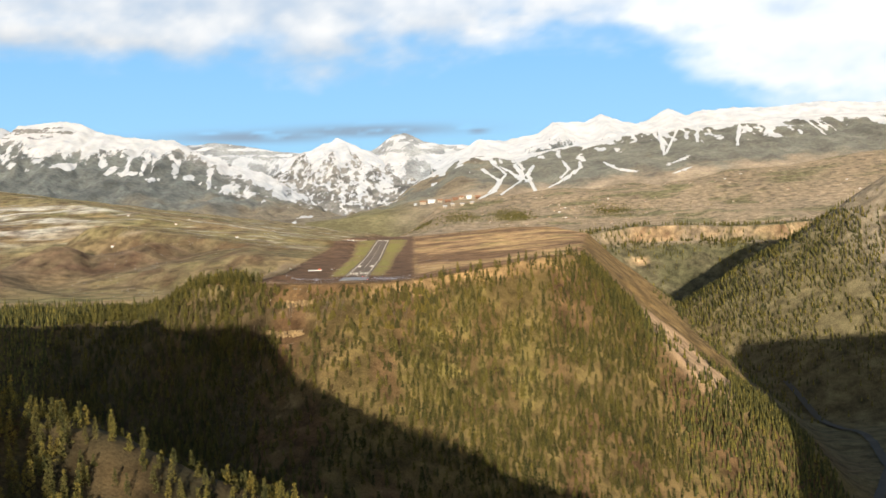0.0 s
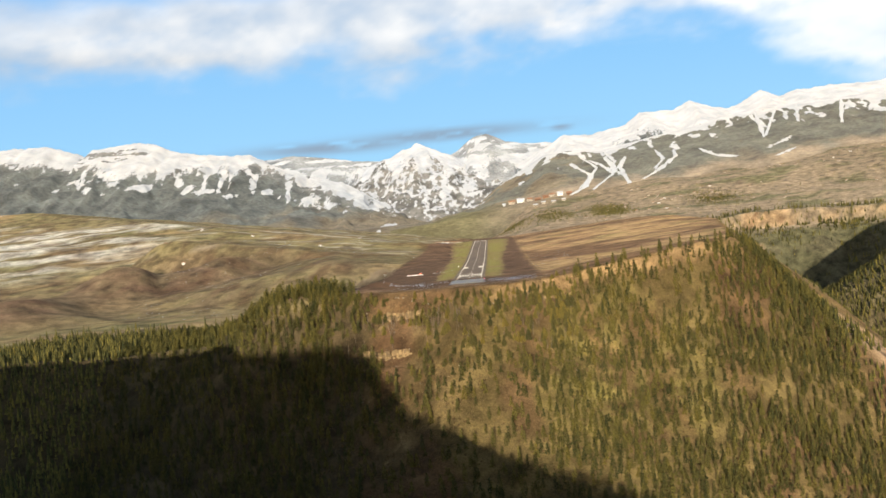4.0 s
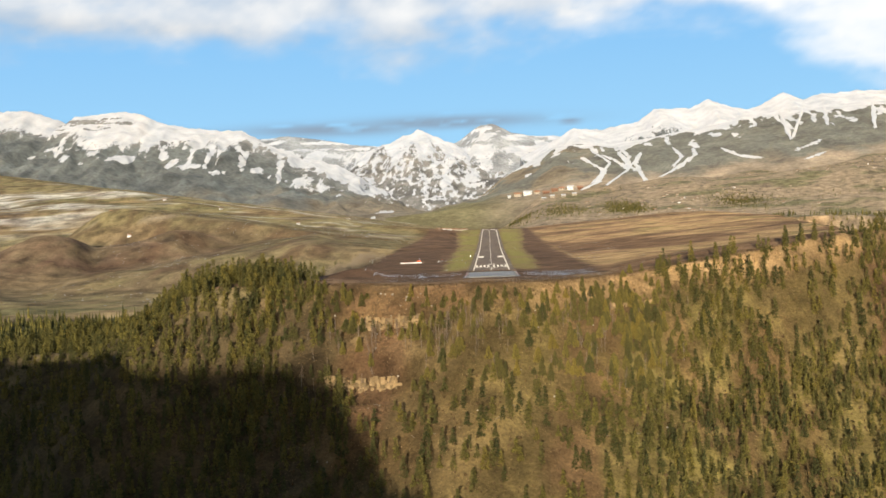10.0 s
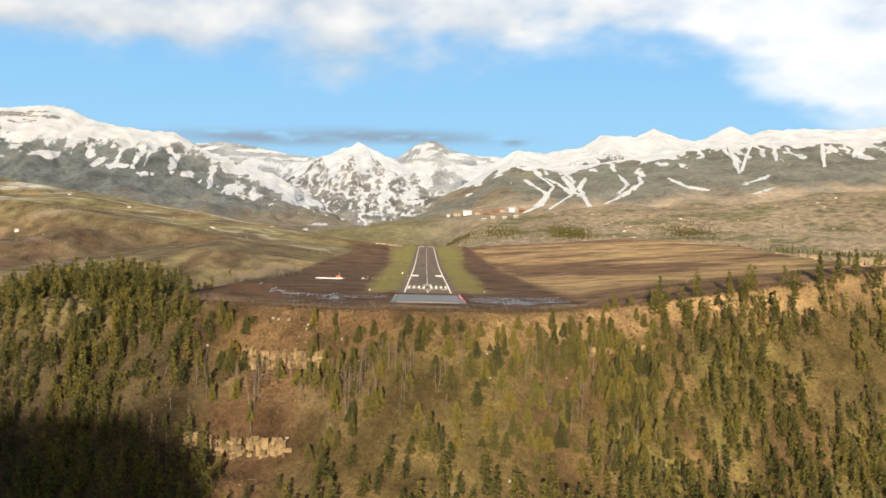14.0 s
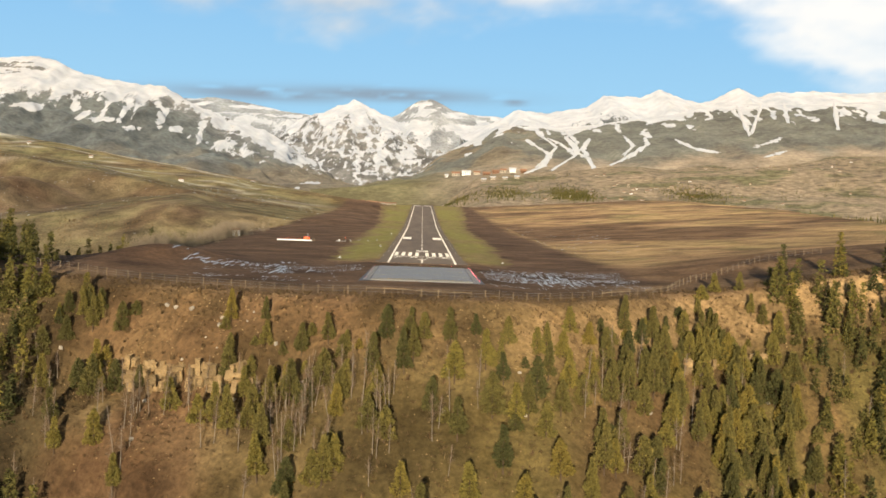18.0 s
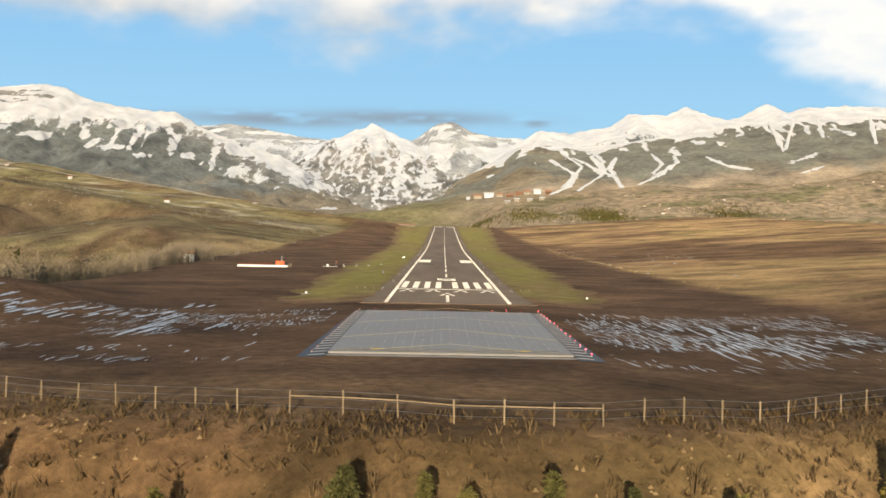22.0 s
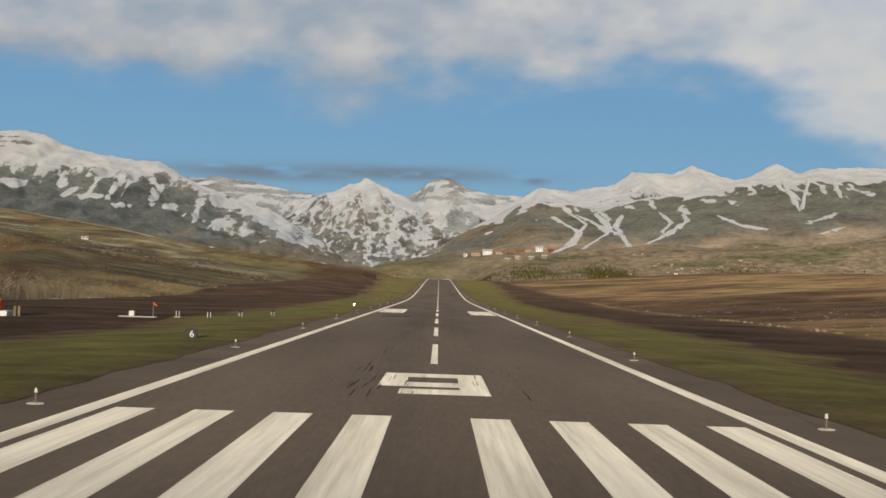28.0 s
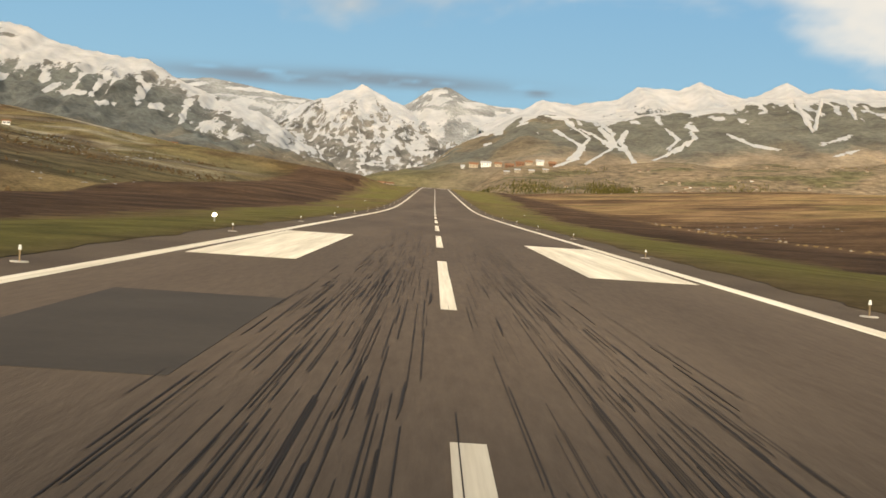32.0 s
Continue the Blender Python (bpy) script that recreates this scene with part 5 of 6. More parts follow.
# ---- trees ----
def conifer_crown(seed, height, radius, sprays, blades, size, low=0.12, power=0.6):
    """Needle sprays fanned round a stem, in uneven clumps with gaps: arrays of triangles."""
    r = np.random.RandomState(seed)
    vs, fs = [], []
    lobe_a, lobe_u = r.uniform(0, 6.28, 9), r.uniform(0, 1, 9)
    made = 0
    while made < sprays:
        u, a = r.rand() ** 1.15, r.uniform(0, 2 * math.pi)
        clump = max(math.exp(-((u - lu) / 0.12) ** 2) * (0.5 + 0.5 * math.cos(a - la)) for la, lu in zip(lobe_a, lobe_u))
        if r.rand() > 0.35 + 0.75 * clump:
            continue
        made += 1
        reach = radius * min(1.0, (1 - u) * 1.22 + 0.05) ** power * (0.7 + 0.45 * clump)
        q = reach * r.uniform(0.25, 1.0) ** 0.6
        c = np.array((math.cos(a) * q, math.sin(a) * q, height * (low + (1 - low) * u) - 0.18 * q))
        for k in range(blades):
            aim = np.array((math.cos(a), math.sin(a), -0.1)) + r.normal(0, 0.75, 3)
            aim = aim / np.linalg.norm(aim) * size * r.uniform(0.7, 1.3)
            side = np.cross(aim, r.normal(0, 1, 3))
            side = side / (np.linalg.norm(side) + 1e-6) * size * 0.42
            o = c + r.normal(0, size * 0.35, 3)
            b = len(vs)
            vs += [tuple(o - side * 0.8), tuple(o + side * 0.8), tuple(o + aim)]
            fs.append((b, b + 1, b + 2))
    b = len(vs)
    vs += [(0.06 * radius, 0, height * 0.86), (-0.04 * radius, 0.06 * radius, height * 0.86), (-0.04 * radius, -0.06 * radius, height * 0.86), (0, 0, height * 1.03)]
    fs += [(b, b + 1, b + 3), (b + 1, b + 2, b + 3), (b + 2, b, b + 3)]
    return np.array(vs, float), np.array(fs, int)


def simple_crown(seed, height, radius):
    """A cheaper conifer for the forest at large: ragged skirts over one another."""
    r = np.random.RandomState(seed)
    vs, fs = [], []
    tiers = 5
    for t in range(tiers):
        u = t / tiers
        z0 = height * (0.1 + 0.8 * u)
        rad = radius * (1 - u) ** 0.85
        zt = min(height, z0 + height * 0.36)
        n = 7
        b = len(vs)
        a0 = r.rand() * 6.28
        vs.append((r.normal(0, 0.03) * radius, r.normal(0, 0.03) * radius, zt))
        for k in range(n):
            a = a0 + 2 * math.pi * k / n + r.normal(0, 0.18)
            q = rad * (0.6 + 0.6 * r.rand()) * (1.0 if k % 2 else 0.72)
            vs.append((math.cos(a) * q, math.sin(a) * q, z0 - height * 0.05 * r.rand() + height * 0.03 * (k % 2 == 0)))
        for k in range(n):
            fs.append((b, b + 1 + k, b + 1 + (k + 1) % n))
    return np.array(vs, float), np.array(fs, int)


def tri_mesh(name, vs, fs, material):
    return np_mesh(name, vs, fs, material)


CONIFERS = []
for k, (h, rad, n_spray, n_blade) in enumerate(((5.6, 1.2, 420, 7), (4.6, 1.3, 400, 7), (6.2, 1.15, 440, 7), (3.8, 1.3, 340, 7), (2.6, 1.15, 240, 7), (5.2, 1.5, 420, 7))):
    vs, fs = conifer_crown(500 + k, h, rad, n_spray, n_blade, 0.24, 0.2 if k in (0, 2, 5) else 0.08, 0.8 if k in (1, 4, 5) else 1.0)
    crown = tri_mesh("crown", vs, fs, NEEDLES)
    trunk = rod_data((0, 0, -0.6), (0, 0, h * 0.9), 0.11, 0.02, BARK, 6, "trunk")
    CONIFERS.append((h, trunk, crown))


def aspen_parts(seed, height):
    """Bare pale stem with a few thin twigs."""
    r = np.random.RandomState(seed)
    stem = rod_data((0, 0, -0.5), (r.normal(0, 0.12), r.normal(0, 0.12), height), 0.06, 0.015, PALE_BARK, 6, "trunk")
    twigs = []
    for k in range(6):
        z = height * r.uniform(0.45, 0.95)
        a = r.uniform(0, 6.28)
        ln = r.uniform(0.4, 1.0) * (1.3 - z / height)
        twigs.append(rod_data((0, 0, z), (math.cos(a) * ln, math.sin(a) * ln, z + ln * r.uniform(0.5, 1.0)), 0.022, 0.007, PALE_BARK, 4, "branch"))
    vs, fs = [], []
    for k in range(170):
        z, a, q = height * (0.4 + 0.6 * r.rand()), r.uniform(0, 6.28), r.uniform(0.05, 0.75)
        q = q * (1.25 - z / height) * 1.3
        c, d = np.array((math.cos(a) * q * 0.4, math.sin(a) * q * 0.4, z)), np.array((math.cos(a) * q, math.sin(a) * q, q * r.uniform(0.6, 1.6)))
        o = np.array((-math.sin(a), math.cos(a), 0.0)) * 0.015
        b = len(vs)
        vs += [tuple(c - o), tuple(c + o), tuple(c + d)]
        fs.append((b, b + 1, b + 2))
    return stem, twigs, mesh_of("twig_crown", vs, fs, BROWN_TWIGS)


ASPENS = [aspen_parts(600 + k, h) for k, h in enumerate((4.6, 5.6, 3.8, 5.0))]


def tree_density(x, y, z):
    """How thickly conifers stand, from 0 to 1."""
    s = rim_distance(x, y)
    n = fbm(x / 26, y / 26, 4, 701)
    d = step(0.5, 3, s) * step(60, 10, y + 0 * x) * (0.62 + 0.5 * step(14, 8, s) + 0.4 * step(18, 40, x) + 0.5 * step(-30, -42, x))
    open_rim = np.interp(x, [-60, -46, -41, -36, -31, -27, -23, -19, -1, 1.5, 6, 9, 16, 26, 40], [1.0, 1.0, 0.95, 0.6, 0.55, 0.6, 0.95, 1.25, 1.2, 0.45, 0.5, 0.9, 1.1, 1.1, 1.1])
    start = np.interp(x, [-60, -46, -40, -19, 0, 8, 20, 28, 60], [0.5, 0.5, 1.0, 2.2, 2.4, 3.0, 2.2, 1.4, 0.8])
    d = d * np.where(s < 40, open_rim + (1 - open_rim) * step(13, 30, s), 1.0) * step(start, start + 2, s)
    d = d * (1 - 0.9 * bell(x, y, -30, -108, 11, 8)) * (1 - 0.85 * bell(x, y, -32, -122, 14, 8)) * (1 - 0.6 * bell(x, y, 14, -165, 20, 20))
    d = d * (1 - 0.55 * bell(x, y, 66, -118, 24, 20)) * (1 - 0.97 * step(0.3, 0.7, bell(x, y, 203, -12, 31, 80)))
    d = np.where((x > 60) & (s > 6), d * 1.35, d)
    d = np.maximum(d, 0.95 * step(0.3, 0.6, bell(x, y, -86, -72, 34, 34)) * (s < 26))
    d = np.where(s > 0, d * (0.6 + 0.8 * n), d)
    d = np.where((x > 38) & (s > -2.5) & (s < 4) & (y < 0), 0.4, d)
    d = np.maximum(d, 0.85 * (x < -62) * step(1.5, 4, s) * step(-380, -320, y) * step(0, -30, y))
    near = bell(x, y, -40, -535, 140, 45)
    d = np.where(y < -400, step(0.15, 0.4, near) * (0.8 + n), d)
    spur = step(255, 310, x) * step(120, 260, y) * step(720, 620, y)
    d = np.where(spur > 0, spur * (0.75 + 1.3 * n) * step(50, 5, z), d)
    left = step(-100, -106, x) * step(-400, -300, y) * step(120, 40, y) * step(6, -6, z)
    d = np.where(x < -105, left * (0.9 + n), d)
    return np.clip(d, 0, 1)


rng = np.random.RandomState(77)


def scatter(x0, x1, y0, y1, pitch, scale=1.0):
    gx_, gy_ = np.meshgrid(np.arange(x0, x1, pitch), np.arange(y0, y1, pitch))
    px = gx_.ravel() + rng.uniform(-0.5, 0.5, gx_.size) * pitch
    py = gy_.ravel() + rng.uniform(-0.5, 0.5, gy_.size) * pitch
    pz = on_ground(px, py)
    keep = rng.rand(px.size) < tree_density(px, py, pz) * scale
    return np.stack([px, py, pz], 1)[keep]


slope = np.concatenate([scatter(-105, 270, -330, 60, 2.5), scatter(-72, -37, -140, -84, 2.1, 0.7), scatter(36, 80, -125, -72, 2.6, 0.5)])
others = np.concatenate([scatter(-260, -105, -380, 120, 3.0), scatter(-190, 120, -620, -450, 2.7), scatter(250, 640, 120, 720, 4.0)])
order = np.argsort(np.hypot((slope[:, 0] - 2) * 0.8, (slope[:, 1] + 95)))
singles, rest = slope[order[:290]], np.concatenate([slope[order[290:]], others])

first = {}
for px, py, pz in singles:
    edge = float(rim_distance(np.array([px]), np.array([py]))[0]) < 7.5
    k = rng.choice(6, p=[0.2, 0.25, 0.1, 0.25, 0.2, 0.0] if edge else [0.24, 0.22, 0.16, 0.16, 0.12, 0.1])
    big = rng.uniform(0.4, 0.85) if edge else rng.uniform(0.7, 1.05)
    m = pose(px, py, pz - 0.1, rng.normal(0, 2), rng.normal(0, 2), rng.uniform(0, 360)) @ Matrix.Diagonal((big, big, big * rng.uniform(0.9, 1.1), 1))
    ob = new("conifer_tree")
    ob.matrix_basis = m
    tagged(ob, "tall narrow green conifer on the steep slope" if k in (0, 2) else "short bushy green conifer on the steep slope", "tree", "conifers below the rim")
    part("trunk", CONIFERS[k][1], ob)
    part("crown", CONIFERS[k][2], ob)

aspen_at = []
for cx, cy, sx_, sy_, n in ((-7, -114, 8, 8, 64), (8, -112, 6, 8, 26), (22, -112, 10, 10, 34), (-14, -112, 6, 7, 44), (38, -104, 10, 9, 18), (-44, -108, 9, 9, 40), (-30, -104, 8, 7, 26)):
    for _ in range(n):
        aspen_at.append((cx + rng.normal(0, sx_), cy + rng.normal(0, sy_)))
for px, py in aspen_at:
    if float(rim_distance(np.array([px]), np.array([py]))[0]) < 8:
        continue
    k = rng.randint(4)
    big = rng.uniform(0.7, 1.15)
    ob = new("bare_aspen")
    ob.matrix_basis = pose(px, py, lands(px, py) - 0.1, rng.normal(0, 4), rng.normal(0, 4), rng.uniform(0, 360)) @ Matrix.Diagonal((big, big, big, 1))
    tagged(ob, "leafless pale-stemmed aspen on the steep slope", "tree", "bare aspens below the rim")
    part("trunk", ASPENS[k][0], ob)
    for twig in ASPENS[k][1]:
        part("branch", twig, ob)
    part("twig_crown", ASPENS[k][2], ob, "haze of bare brown twigs")


def join_copies(name, templates, places, material, size0, size1, squash=0.15, turn=None):
    """Many alike plants in one mesh."""
    V, F, T, off = [], [], [], 0
    kinds = rng.randint(len(templates), size=len(places))
    for k, (tv, tf) in enumerate(templates):
        p = places[kinds == k]
        m = len(p)
        if not m:
            continue
        a = rng.uniform(0, 2 * math.pi, m) if turn is None else rng.normal(turn, 0.12, m)
        sc = rng.uniform(size0, size1, m)
        sz_ = sc * rng.uniform(1 - squash, 1 + squash, m)
        ca, sa = np.cos(a) * sc, np.sin(a) * sc
        X = ca[:, None] * tv[None, :, 0] - sa[:, None] * tv[None, :, 1] + p[:, 0:1]
        Y = sa[:, None] * tv[None, :, 0] + ca[:, None] * tv[None, :, 1] + p[:, 1:2]
        Z = sz_[:, None] * tv[None, :, 2] + p[:, 2:3]
        V.append(np.stack([X, Y, Z], 2).reshape(-1, 3))
        T.append(np.repeat(rng.rand(m), len(tv)))
        F.append((tf[None] + (np.arange(m) * len(tv))[:, None, None]).reshape(-1, 3) + off)
        off += m * len(tv)
    me = np_mesh(name, np.concatenate(V), np.concatenate(F), material)
    store(me, "tone", np.repeat(np.concatenate(T)[:, None], 3, 1))
    return me


is_mid = ((rest[:, 1] > -240) & (rest[:, 1] < 60) & (np.abs(rest[:, 0]) < 170)) | (rest[:, 1] < -440)
middle, outer = rest[is_mid], rest[~is_mid]
mid_kinds = [conifer_crown(540 + k, h, rad, 90, 3, 0.42, 0.06, 1.05) for k, (h, rad) in enumerate(((5.4, 0.82), (4.6, 0.85), (6.0, 0.78), (3.4, 0.85)))]
far_kinds = [simple_crown(560 + k, h, rad) for k, (h, rad) in enumerate(((5.6, 1.15), (4.8, 1.2), (6.2, 1.1), (3.8, 1.1)))]
tagged(new("forest", join_copies("forest", mid_kinds, middle, FOREST, 0.7, 1.15)), "green conifer forest on the mesa's face", "forest", kind="stuff")
tagged(new("outer_forest", join_copies("outer_forest", far_kinds, outer, FOREST, 0.75, 1.25)), "dark conifer woods on the lower slopes and spur", "forest", kind="stuff")

# woods on the canyon wall, and leafless thickets by the airfield
wx, wy = rng.uniform(180, 1250, 9000), rng.uniform(1270, 1560, 9000)
wz = on_ground(wx, wy)
keep = rng.rand(9000) < np.clip(0.5 + 1.4 * fbm(wx / 60, wy / 40, 4, 711), 0, 1) * np.where(wz > -8, 0.5, 1.0)
tagged(new("canyon_woods", join_copies("canyon_woods", far_kinds, np.stack([wx, wy, wz], 1)[keep], FOREST, 1.1, 1.9)), "dark woods on the canyon wall", "forest", kind="stuff")
wx, wy = rng.uniform(40, 900, 2600), rng.uniform(1560, 2200, 2600)
keep = rng.rand(2600) < step(0.15, 0.4, fbm(wx / 110, wy / 90, 4, 712)) * 0.7
for gx_, gy_, rx_, ry_, n in ((242, 1880, 20, 60, 1500), (135, 1900, 22, 60, 700), (445, 1890, 28, 50, 800), (60, 1950, 14, 60, 400)):
    wx, wy = np.concatenate([wx, rng.normal(gx_, rx_, n)]), np.concatenate([wy, rng.normal(gy_, ry_, n)])
    keep = np.concatenate([keep, np.ones(n, bool)])
tagged(new("shelf_woods", join_copies("shelf_woods", far_kinds, np.stack([wx, wy, on_ground(wx, wy)], 1)[keep], FOREST, 0.45, 0.9)), "green groves on the brown valley shelf", "forest", kind="stuff")


def thicket_template(seed):
    r = np.random.RandomState(seed)
    vs, fs = [], []
    for k in range(5):
        x, y = r.normal(0, 0.35, 2)
        h, lean = r.uniform(2.0, 3.6), r.normal(0, 0.25, 2)
        w = 0.05
        b = len(vs)
        vs += [(x - w, y, -0.3), (x + w, y, -0.3), (x, y + w, -0.3), (x + lean[0], y + lean[1], h)]
        fs += [(b, b + 1, b + 3), (b + 1, b + 2, b + 3), (b + 2, b, b + 3)]
        for j in range(4):
            z = h * r.uniform(0.4, 0.9)
            a, ln = r.uniform(0, 6.28), r.uniform(0.3, 0.7)
            b = len(vs)
            vs += [(x, y, z), (x + 0.03, y + 0.03, z + 0.1), (x + math.cos(a) * ln, y + math.sin(a) * ln, z + ln)]
            fs += [(b, b + 1, b + 2)]
    return np.array(vs), np.array(fs)


kinds = [thicket_template(800 + k) for k in range(4)]
tx = np.concatenate([rng.normal(-59.5, 2.6, 1500), rng.uniform(-62, -50, 60), rng.normal(-66, 6, 220)])
ty = np.concatenate([rng.uniform(8, 150, 1500), rng.uniform(60, 130, 60), rng.normal(185, 22, 220)])
tagged(new("bare_thicket", join_copies("bare_thicket", kinds, np.stack([tx, ty, on_ground(tx, ty)], 1), TWIGS, 0.8, 1.3)), "leafless grey aspen thicket at the foot of the hill", "thicket", kind="stuff")

# brush and dry tufts on the slopes and along the rim
def tuft_template(seed, tall):
    r = np.random.RandomState(seed)
    vs, fs = [], []
    for k in range(int(7 + 12 * (tall > 0.7))):
        a, ln = r.uniform(0, 6.28), r.uniform(0.5, 1.0)
        x, y = r.normal(0, 0.12, 2)
        b = len(vs)
        vs += [(x - 0.06 * math.sin(a), y + 0.06 * math.cos(a), -0.05), (x + 0.06 * math.sin(a), y - 0.06 * math.cos(a), -0.05), (x + math.cos(a) * ln * 0.5, y + math.sin(a) * ln * 0.5, tall * r.uniform(0.5, 1.0))]
        fs += [(b, b + 1, b + 2)]
    return np.array(vs), np.array(fs)


tufts = [tuft_template(820 + k, t) for k, t in enumerate((0.25, 0.35, 0.5, 0.3))]
bx, by = rng.uniform(-75, 95, 60000), rng.uniform(-190, -62, 60000)
s = rim_distance(bx, by)
keep = (s > -4.5) & (rng.rand(60000) < np.where(s < 3, 1.0, np.where(s < 40, 0.5, 0.2)))
tagged(new("dry_brush", join_copies("dry_brush", tufts, np.stack([bx, by, on_ground(bx, by)], 1)[keep], DRY, 0.5, 1.2)), "dry tan grass tufts and low brush below the rim", "brush", kind="stuff")
shrubs = [simple_crown(840 + k, 0.9, 0.6) for k in range(3)]
twiggy = [tuft_template(845 + k, 0.9) for k in range(4)]
bx, by = rng.uniform(-95, 130, 7000), rng.uniform(-200, -70, 7000)
s = rim_distance(bx, by)
keep = (s > 1.5) & (rng.rand(7000) < 0.5 + fbm(bx / 12, by / 12, 3, 714))
tagged(new("scrub", join_copies("scrub", twiggy, np.stack([bx, by, on_ground(bx, by)], 1)[keep], DRY, 0.5, 1.3)), "brown leafless scrub on the steep slope", "brush", kind="stuff")
bx, by = np.concatenate([rng.uniform(-420, -60, 4000), rng.uniform(-190, -56, 8000)]), np.concatenate([rng.uniform(130, 760, 4000), rng.uniform(190, 560, 8000)])
keep = rng.rand(12000) < step(-0.05, 0.3, fbm(bx / 40, by / 40, 4, 713)) * 0.7
tagged(new("hillside_scrub", join_copies("hillside_scrub", shrubs, np.stack([bx, by, on_ground(bx, by)], 1)[keep], DRY, 0.35, 1.0)), "brown scrub oak on the western hillside", "brush", kind="stuff")

# ---- rock ----
def rock_data(seed, sx_, sy_, sz_, material, name, cuts=2):
    r = np.random.RandomState(seed)
    bm = bmesh.new()
    bmesh.ops.create_cube(bm, size=1.0)
    bmesh.ops.subdivide_edges(bm, edges=bm.edges[:], cuts=cuts, use_grid_fill=True)
    for v in bm.verts:
        v.co = Vector((v.co.x * sx_, v.co.y * sy_, v.co.z * sz_)) + Vector(r.normal(0, 0.06, 3) * np.array((sx_, sy_, sz_)))
    me = bpy.data.meshes.new(name)
    bm.to_mesh(me)
    bm.free()
    me.materials.append(material)
    return me


slabs = [rock_data(900 + k, w, 1.2, h, ROCK, "slab") for k, (w, h) in enumerate(((1.1, 1.8), (0.8, 1.5), (1.6, 1.1), (1.2, 2.1), (0.7, 1.3)))]


def outcrop(x0, x1, offset, rows, label):
    """A ledge of stacked sandstone along the slope, a set distance out from the rim."""
    ob = base("rock_outcrop", 0, 0, 0, label=label, category="rock", group="sandstone ledges")
    xv = x0
    while xv < x1:
        yv = np.linspace(-190, -60, 400)
        yv = yv[int(np.argmin(np.abs(rim_distance(np.full(400, xv), yv) - offset)))] if xv < 150 else 0
        for r in range(rows):
            if rng.rand() < 0.12:
                continue
            st_ = part("slab", slabs[rng.randint(5)], ob)
            st_.matrix_basis = pose(xv + rng.normal(0, 0.5), yv + 0.25 * r + rng.normal(0, 0.6), lands(xv, yv) - 0.1 + 0.75 * r, rng.normal(0, 4), rng.normal(0, 3), rng.normal(0, 16)) @ Matrix.Diagonal((rng.uniform(0.5, 1.2), rng.uniform(0.6, 1.3), rng.uniform(0.4, 1.0), 1))
        xv += rng.uniform(0.5, 0.95)


outcrop(-41, -19.5, 8.0, 4, "broken tan sandstone ledge below the rim")
outcrop(-46, -26, 23.5, 4, "crumbling tan sandstone ledge low on the slope")
outcrop(33, 46, 8, 2, "small pale sandstone ledge among conifers")
stone = [rock_data(920 + k, 0.5, 0.4, 0.35, BOULDER, "boulder", 1) for k in range(4)]
dark_stone = [rock_data(930 + k, 0.5, 0.4, 0.3, ROCK, "bank_stone", 1) for k in range(4)]
for k in range(64):
    px, py = rng.uniform(-50, 70), rng.uniform(-150, -90)
    if k < 20:
        px, py = rng.uniform(-34, -14), rng.uniform(-108, -96)
    if float(rim_distance(np.array([px]), np.array([py]))[0]) < 1.5:
        continue
    ob = new("boulder", stone[k % 4])
    big = rng.uniform(0.4, 1.2) * (1.6 if k == 3 else 1)
    ob.matrix_basis = pose(px, py, lands(px, py) + 0.05, rng.uniform(-30, 30), rng.uniform(-30, 30), rng.uniform(0, 360)) @ Matrix.Diagonal((big, big, big, 1))
    tagged(ob, "pale loose boulder lying on the slope", "rock", "boulders on the slope")
# loose stones and snow flecks, too many to count
def pebble_template(seed):
    r = np.random.RandomState(seed)
    vs = [(0, 0, 0.16 + 0.1 * r.rand())] + [(math.cos(a) * r.uniform(0.12, 0.3), math.sin(a) * r.uniform(0.12, 0.3), -0.05) for a in np.linspace(0, 5.2, 6)]
    return np.array(vs), np.array([(0, 1 + k, 1 + (k + 1) % 6) for k in range(6)])


pebbles = [pebble_template(950 + k) for k in range(5)]
bx, by = rng.uniform(-70, 90, 26000), rng.uniform(-170, -64, 26000)
s = rim_distance(bx, by)
keep = (s > -1) & (rng.rand(26000) < np.where(s < 9, 0.9, 0.25) * np.clip(0.6 + 1.6 * fbm(bx / 10, by / 6, 4, 715), 0, 1.5))
tagged(new("scree", join_copies("scree", pebbles, np.stack([bx, by, on_ground(bx, by)], 1)[keep], ROCK, 0.2, 0.7)), "tan stones and rubble scattered below the rim", "stones", kind="stuff")
flakes = [(np.array([(0, 0, 0.22)] + [(math.cos(a) * q, 0.45 * math.sin(a) * q, 0.06) for a, q in zip(np.linspace(0, 5.4, 7), np.random.RandomState(960 + k).uniform(0.4, 1.1, 7))] ), np.array([(0, 1 + j, 1 + (j + 1) % 7) for j in range(7)])) for k in range(4)]
bx, by = rng.uniform(-260, -52, 3500), rng.uniform(190, 700, 3500)
keep = rng.rand(3500) < step(0.05, 0.3, fbm(bx / 30, by / 20, 4, 716)) * 0.75
tagged(new("snow_flecks", join_copies("snow_flecks", flakes, np.stack([bx, by, on_ground(bx, by)], 1)[keep], SNOW, 0.3, 1.1)), "last flecks of snow on the brown hillside", "snow", kind="stuff")
bx, by = rng.uniform(36, 62, 700), rng.uniform(60, 330, 700)
keep = rng.rand(700) < step(0.0, 0.35, fbm(bx / 8, by / 14, 4, 717)) * 0.8
tagged(new("field_snow", join_copies("field_snow", flakes, np.stack([bx, by, on_ground(bx, by)], 1)[keep], SNOW, 0.2, 0.55)), "thin snow flecks along the field bank", "snow", kind="stuff")
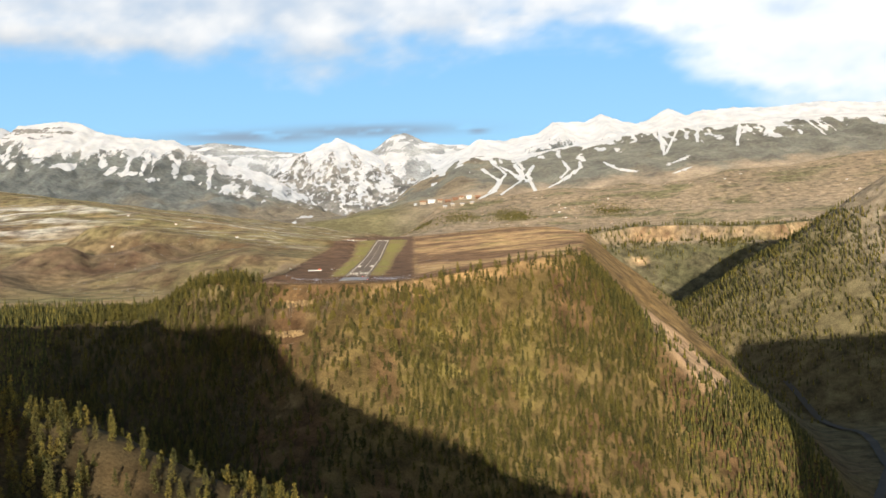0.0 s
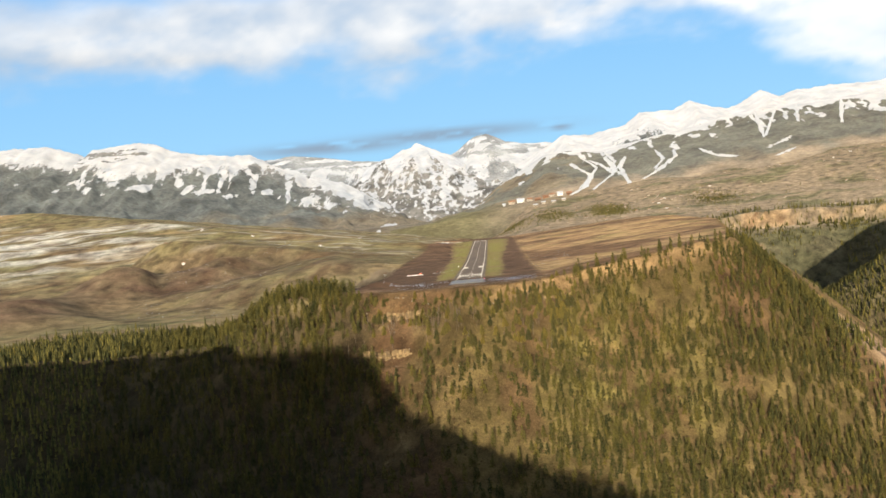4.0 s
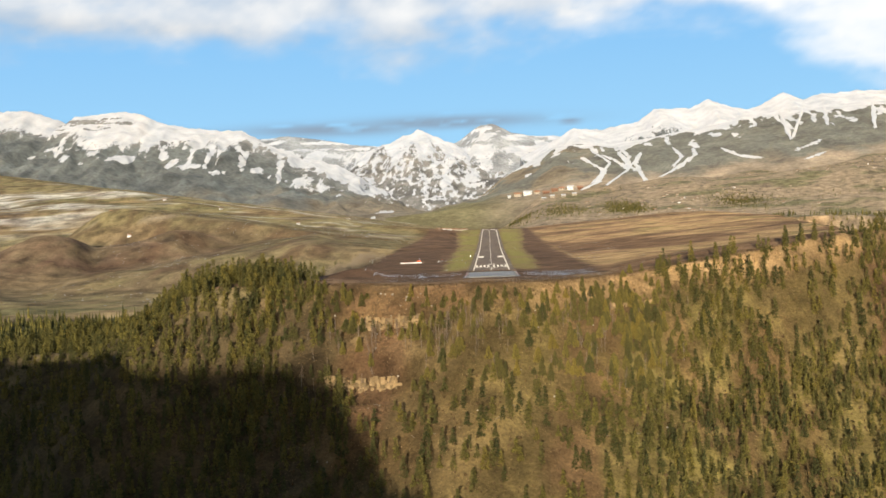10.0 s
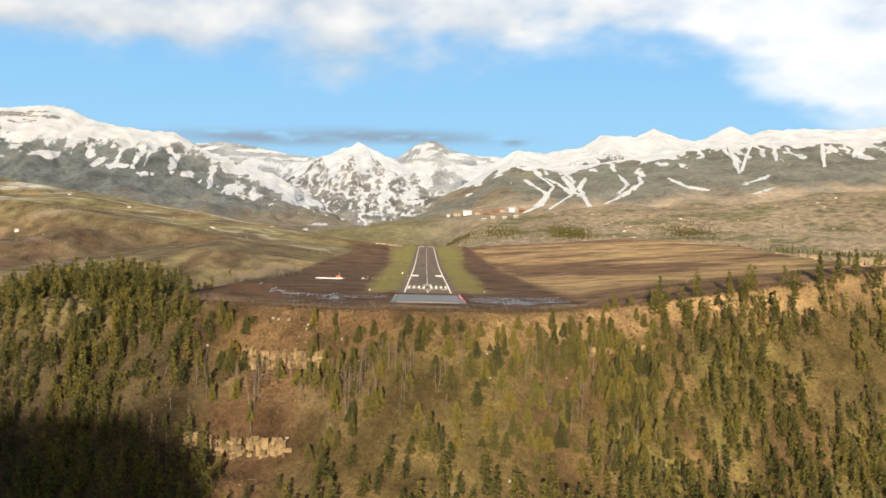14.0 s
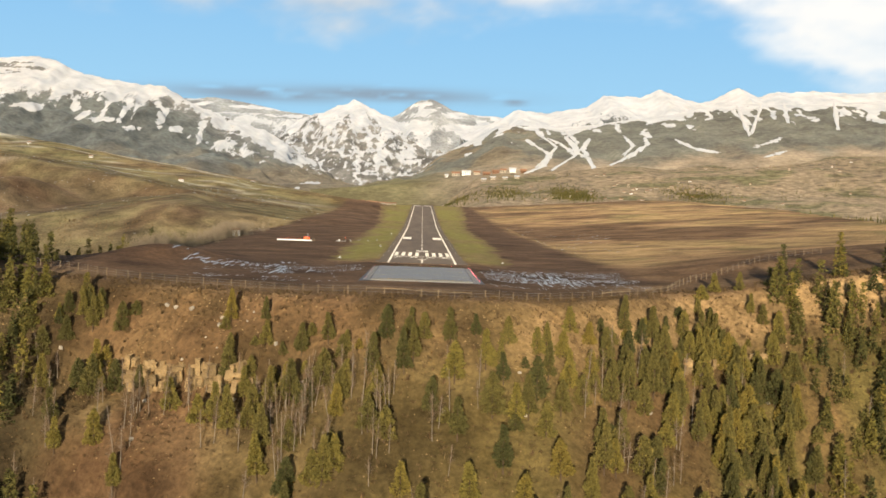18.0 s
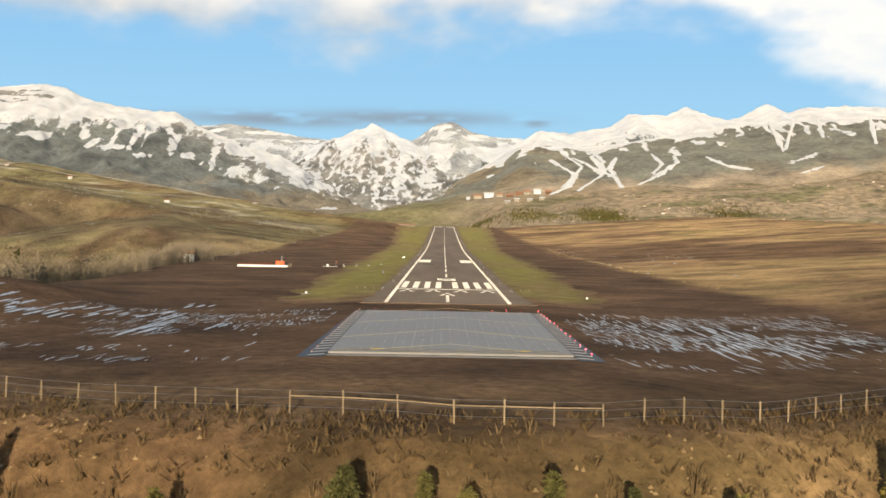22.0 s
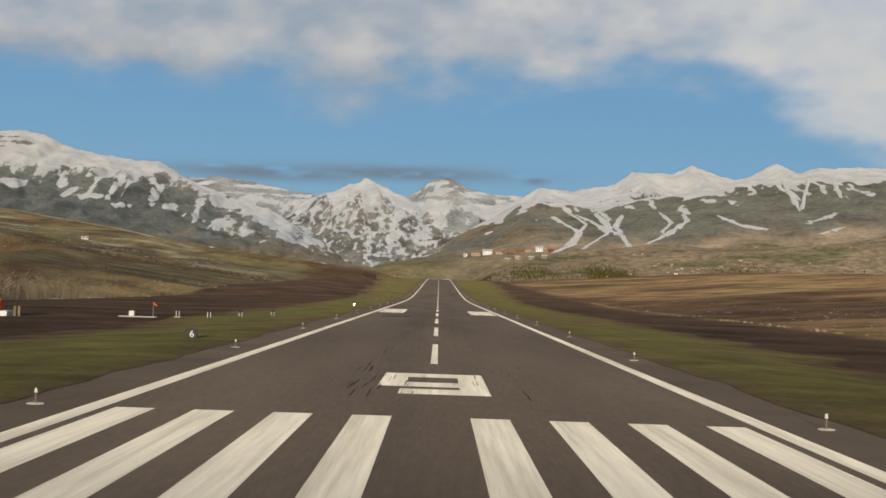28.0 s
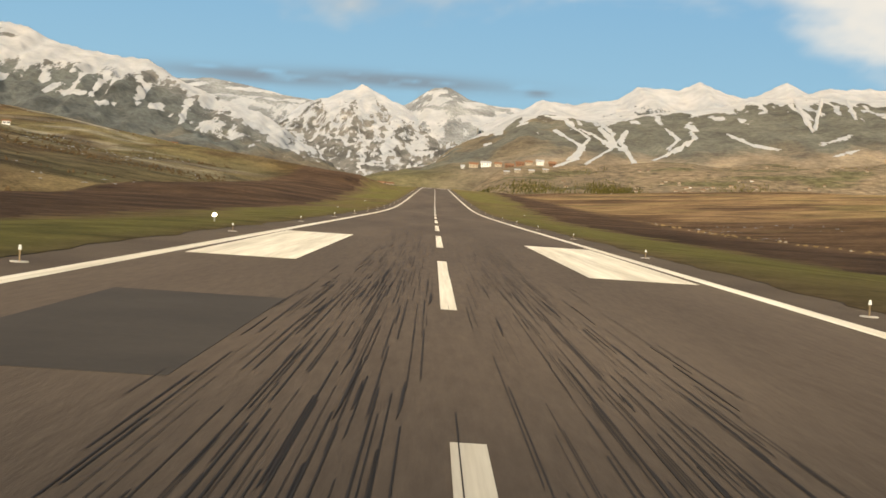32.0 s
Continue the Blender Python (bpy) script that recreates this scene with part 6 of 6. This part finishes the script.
chips = [(np.array([(0, 0, 0.055)] + [(math.cos(a) * q * 1.3, 0.075 * math.sin(a) * q, 0.045) for a, q in zip(np.linspace(0, 5.4, 7), np.random.RandomState(970 + k).uniform(0.25, 1.1, 7))]), np.array([(0, 1 + j, 1 + (j + 1) % 7) for j in range(7)])) for k in range(6)]
for side in (-1, 1):
    bx, by = side * rng.uniform(9.5, 33, 5200), rng.uniform(-84, -38, 5200)
    keep = (rng.rand(5200) < step(-0.05, 0.35, fbm(bx / 7, by / 7, 4, 718)) * (0.5 if side > 0 else 0.45)) & (rim_distance(bx, by) < -3)
    tagged(new("ice_flecks", join_copies("ice_flecks", chips, np.stack([bx, by, on_ground(bx, by)], 1)[keep], WET, 0.3, 1.3, 0.0, 1.69 if side > 0 else 1.5)), "grey flecks of melting ice in the furrows", "ice", kind="stuff")
# stony bank at the east edge of the airfield
for k in range(120):
    yv = rng.uniform(20, 330)
    xv = 37 + rng.normal(0, 0.7)
    ob = new("bank_stone", (dark_stone if k % 9 else stone)[k % 4])
    big = rng.uniform(0.35, 0.9)
    ob.matrix_basis = pose(xv, yv, lands(xv, yv), rng.uniform(-30, 30), rng.uniform(-30, 30), rng.uniform(0, 360)) @ Matrix.Diagonal((big, big, big, 1))
    tagged(ob, "dark stone in the bank beside the field" if k % 9 else "pale stone in the bank beside the field", "rock", "stones of the field bank")
log_me = rod_data((-1.2, 0, 0.06), (1.2, 0, 0.06), 0.07, 0.05, PALE_BARK, 6, "fallen_log")
for k in range(16):
    px, py = rng.uniform(-50, 50), rng.uniform(-150, -106)
    if float(rim_distance(np.array([px]), np.array([py]))[0]) < 9:
        continue
    ob = new("fallen_log", log_me)
    ob.matrix_basis = pose(px, py, lands(px, py) + 0.1, 0, rng.normal(0, 12), rng.uniform(-40, 40)) @ Matrix.Diagonal((rng.uniform(0.6, 1.4), 1, 1, 1))
    tagged(ob, "weathered grey fallen log", "log", "fallen logs on the slope")

# ---- river and track in the canyon ----
RIVER = [(330, 215), (338, 168), (348, 79), (323, -35), (258, -179), (200, -300), (150, -420), (120, -640)]
vs, fs = [], []
pts = []
for (ax, ay), (bx_, by_) in zip(RIVER, RIVER[1:]):
    for k in range(14):
        u = k / 14
        pts.append((ax + (bx_ - ax) * u, ay + (by_ - ay) * u))
for k, (px, py) in enumerate(pts):
    a, b = pts[max(k - 1, 0)], pts[min(k + 1, len(pts) - 1)]
    ln = math.hypot(b[0] - a[0], b[1] - a[1])
    nx, ny = -(b[1] - a[1]) / ln * 3.0, (b[0] - a[0]) / ln * 3.0
    z = lands(px, py) + 1.2
    vs += [(px - nx, py - ny, z), (px + nx, py + ny, z)]
    if k:
        fs.append((2 * k - 2, 2 * k - 1, 2 * k + 1, 2 * k))
tagged(new("water", mesh_of("water", vs, fs, GRAVEL)), "grey winding river bed on the canyon floor", "river", kind="structure")
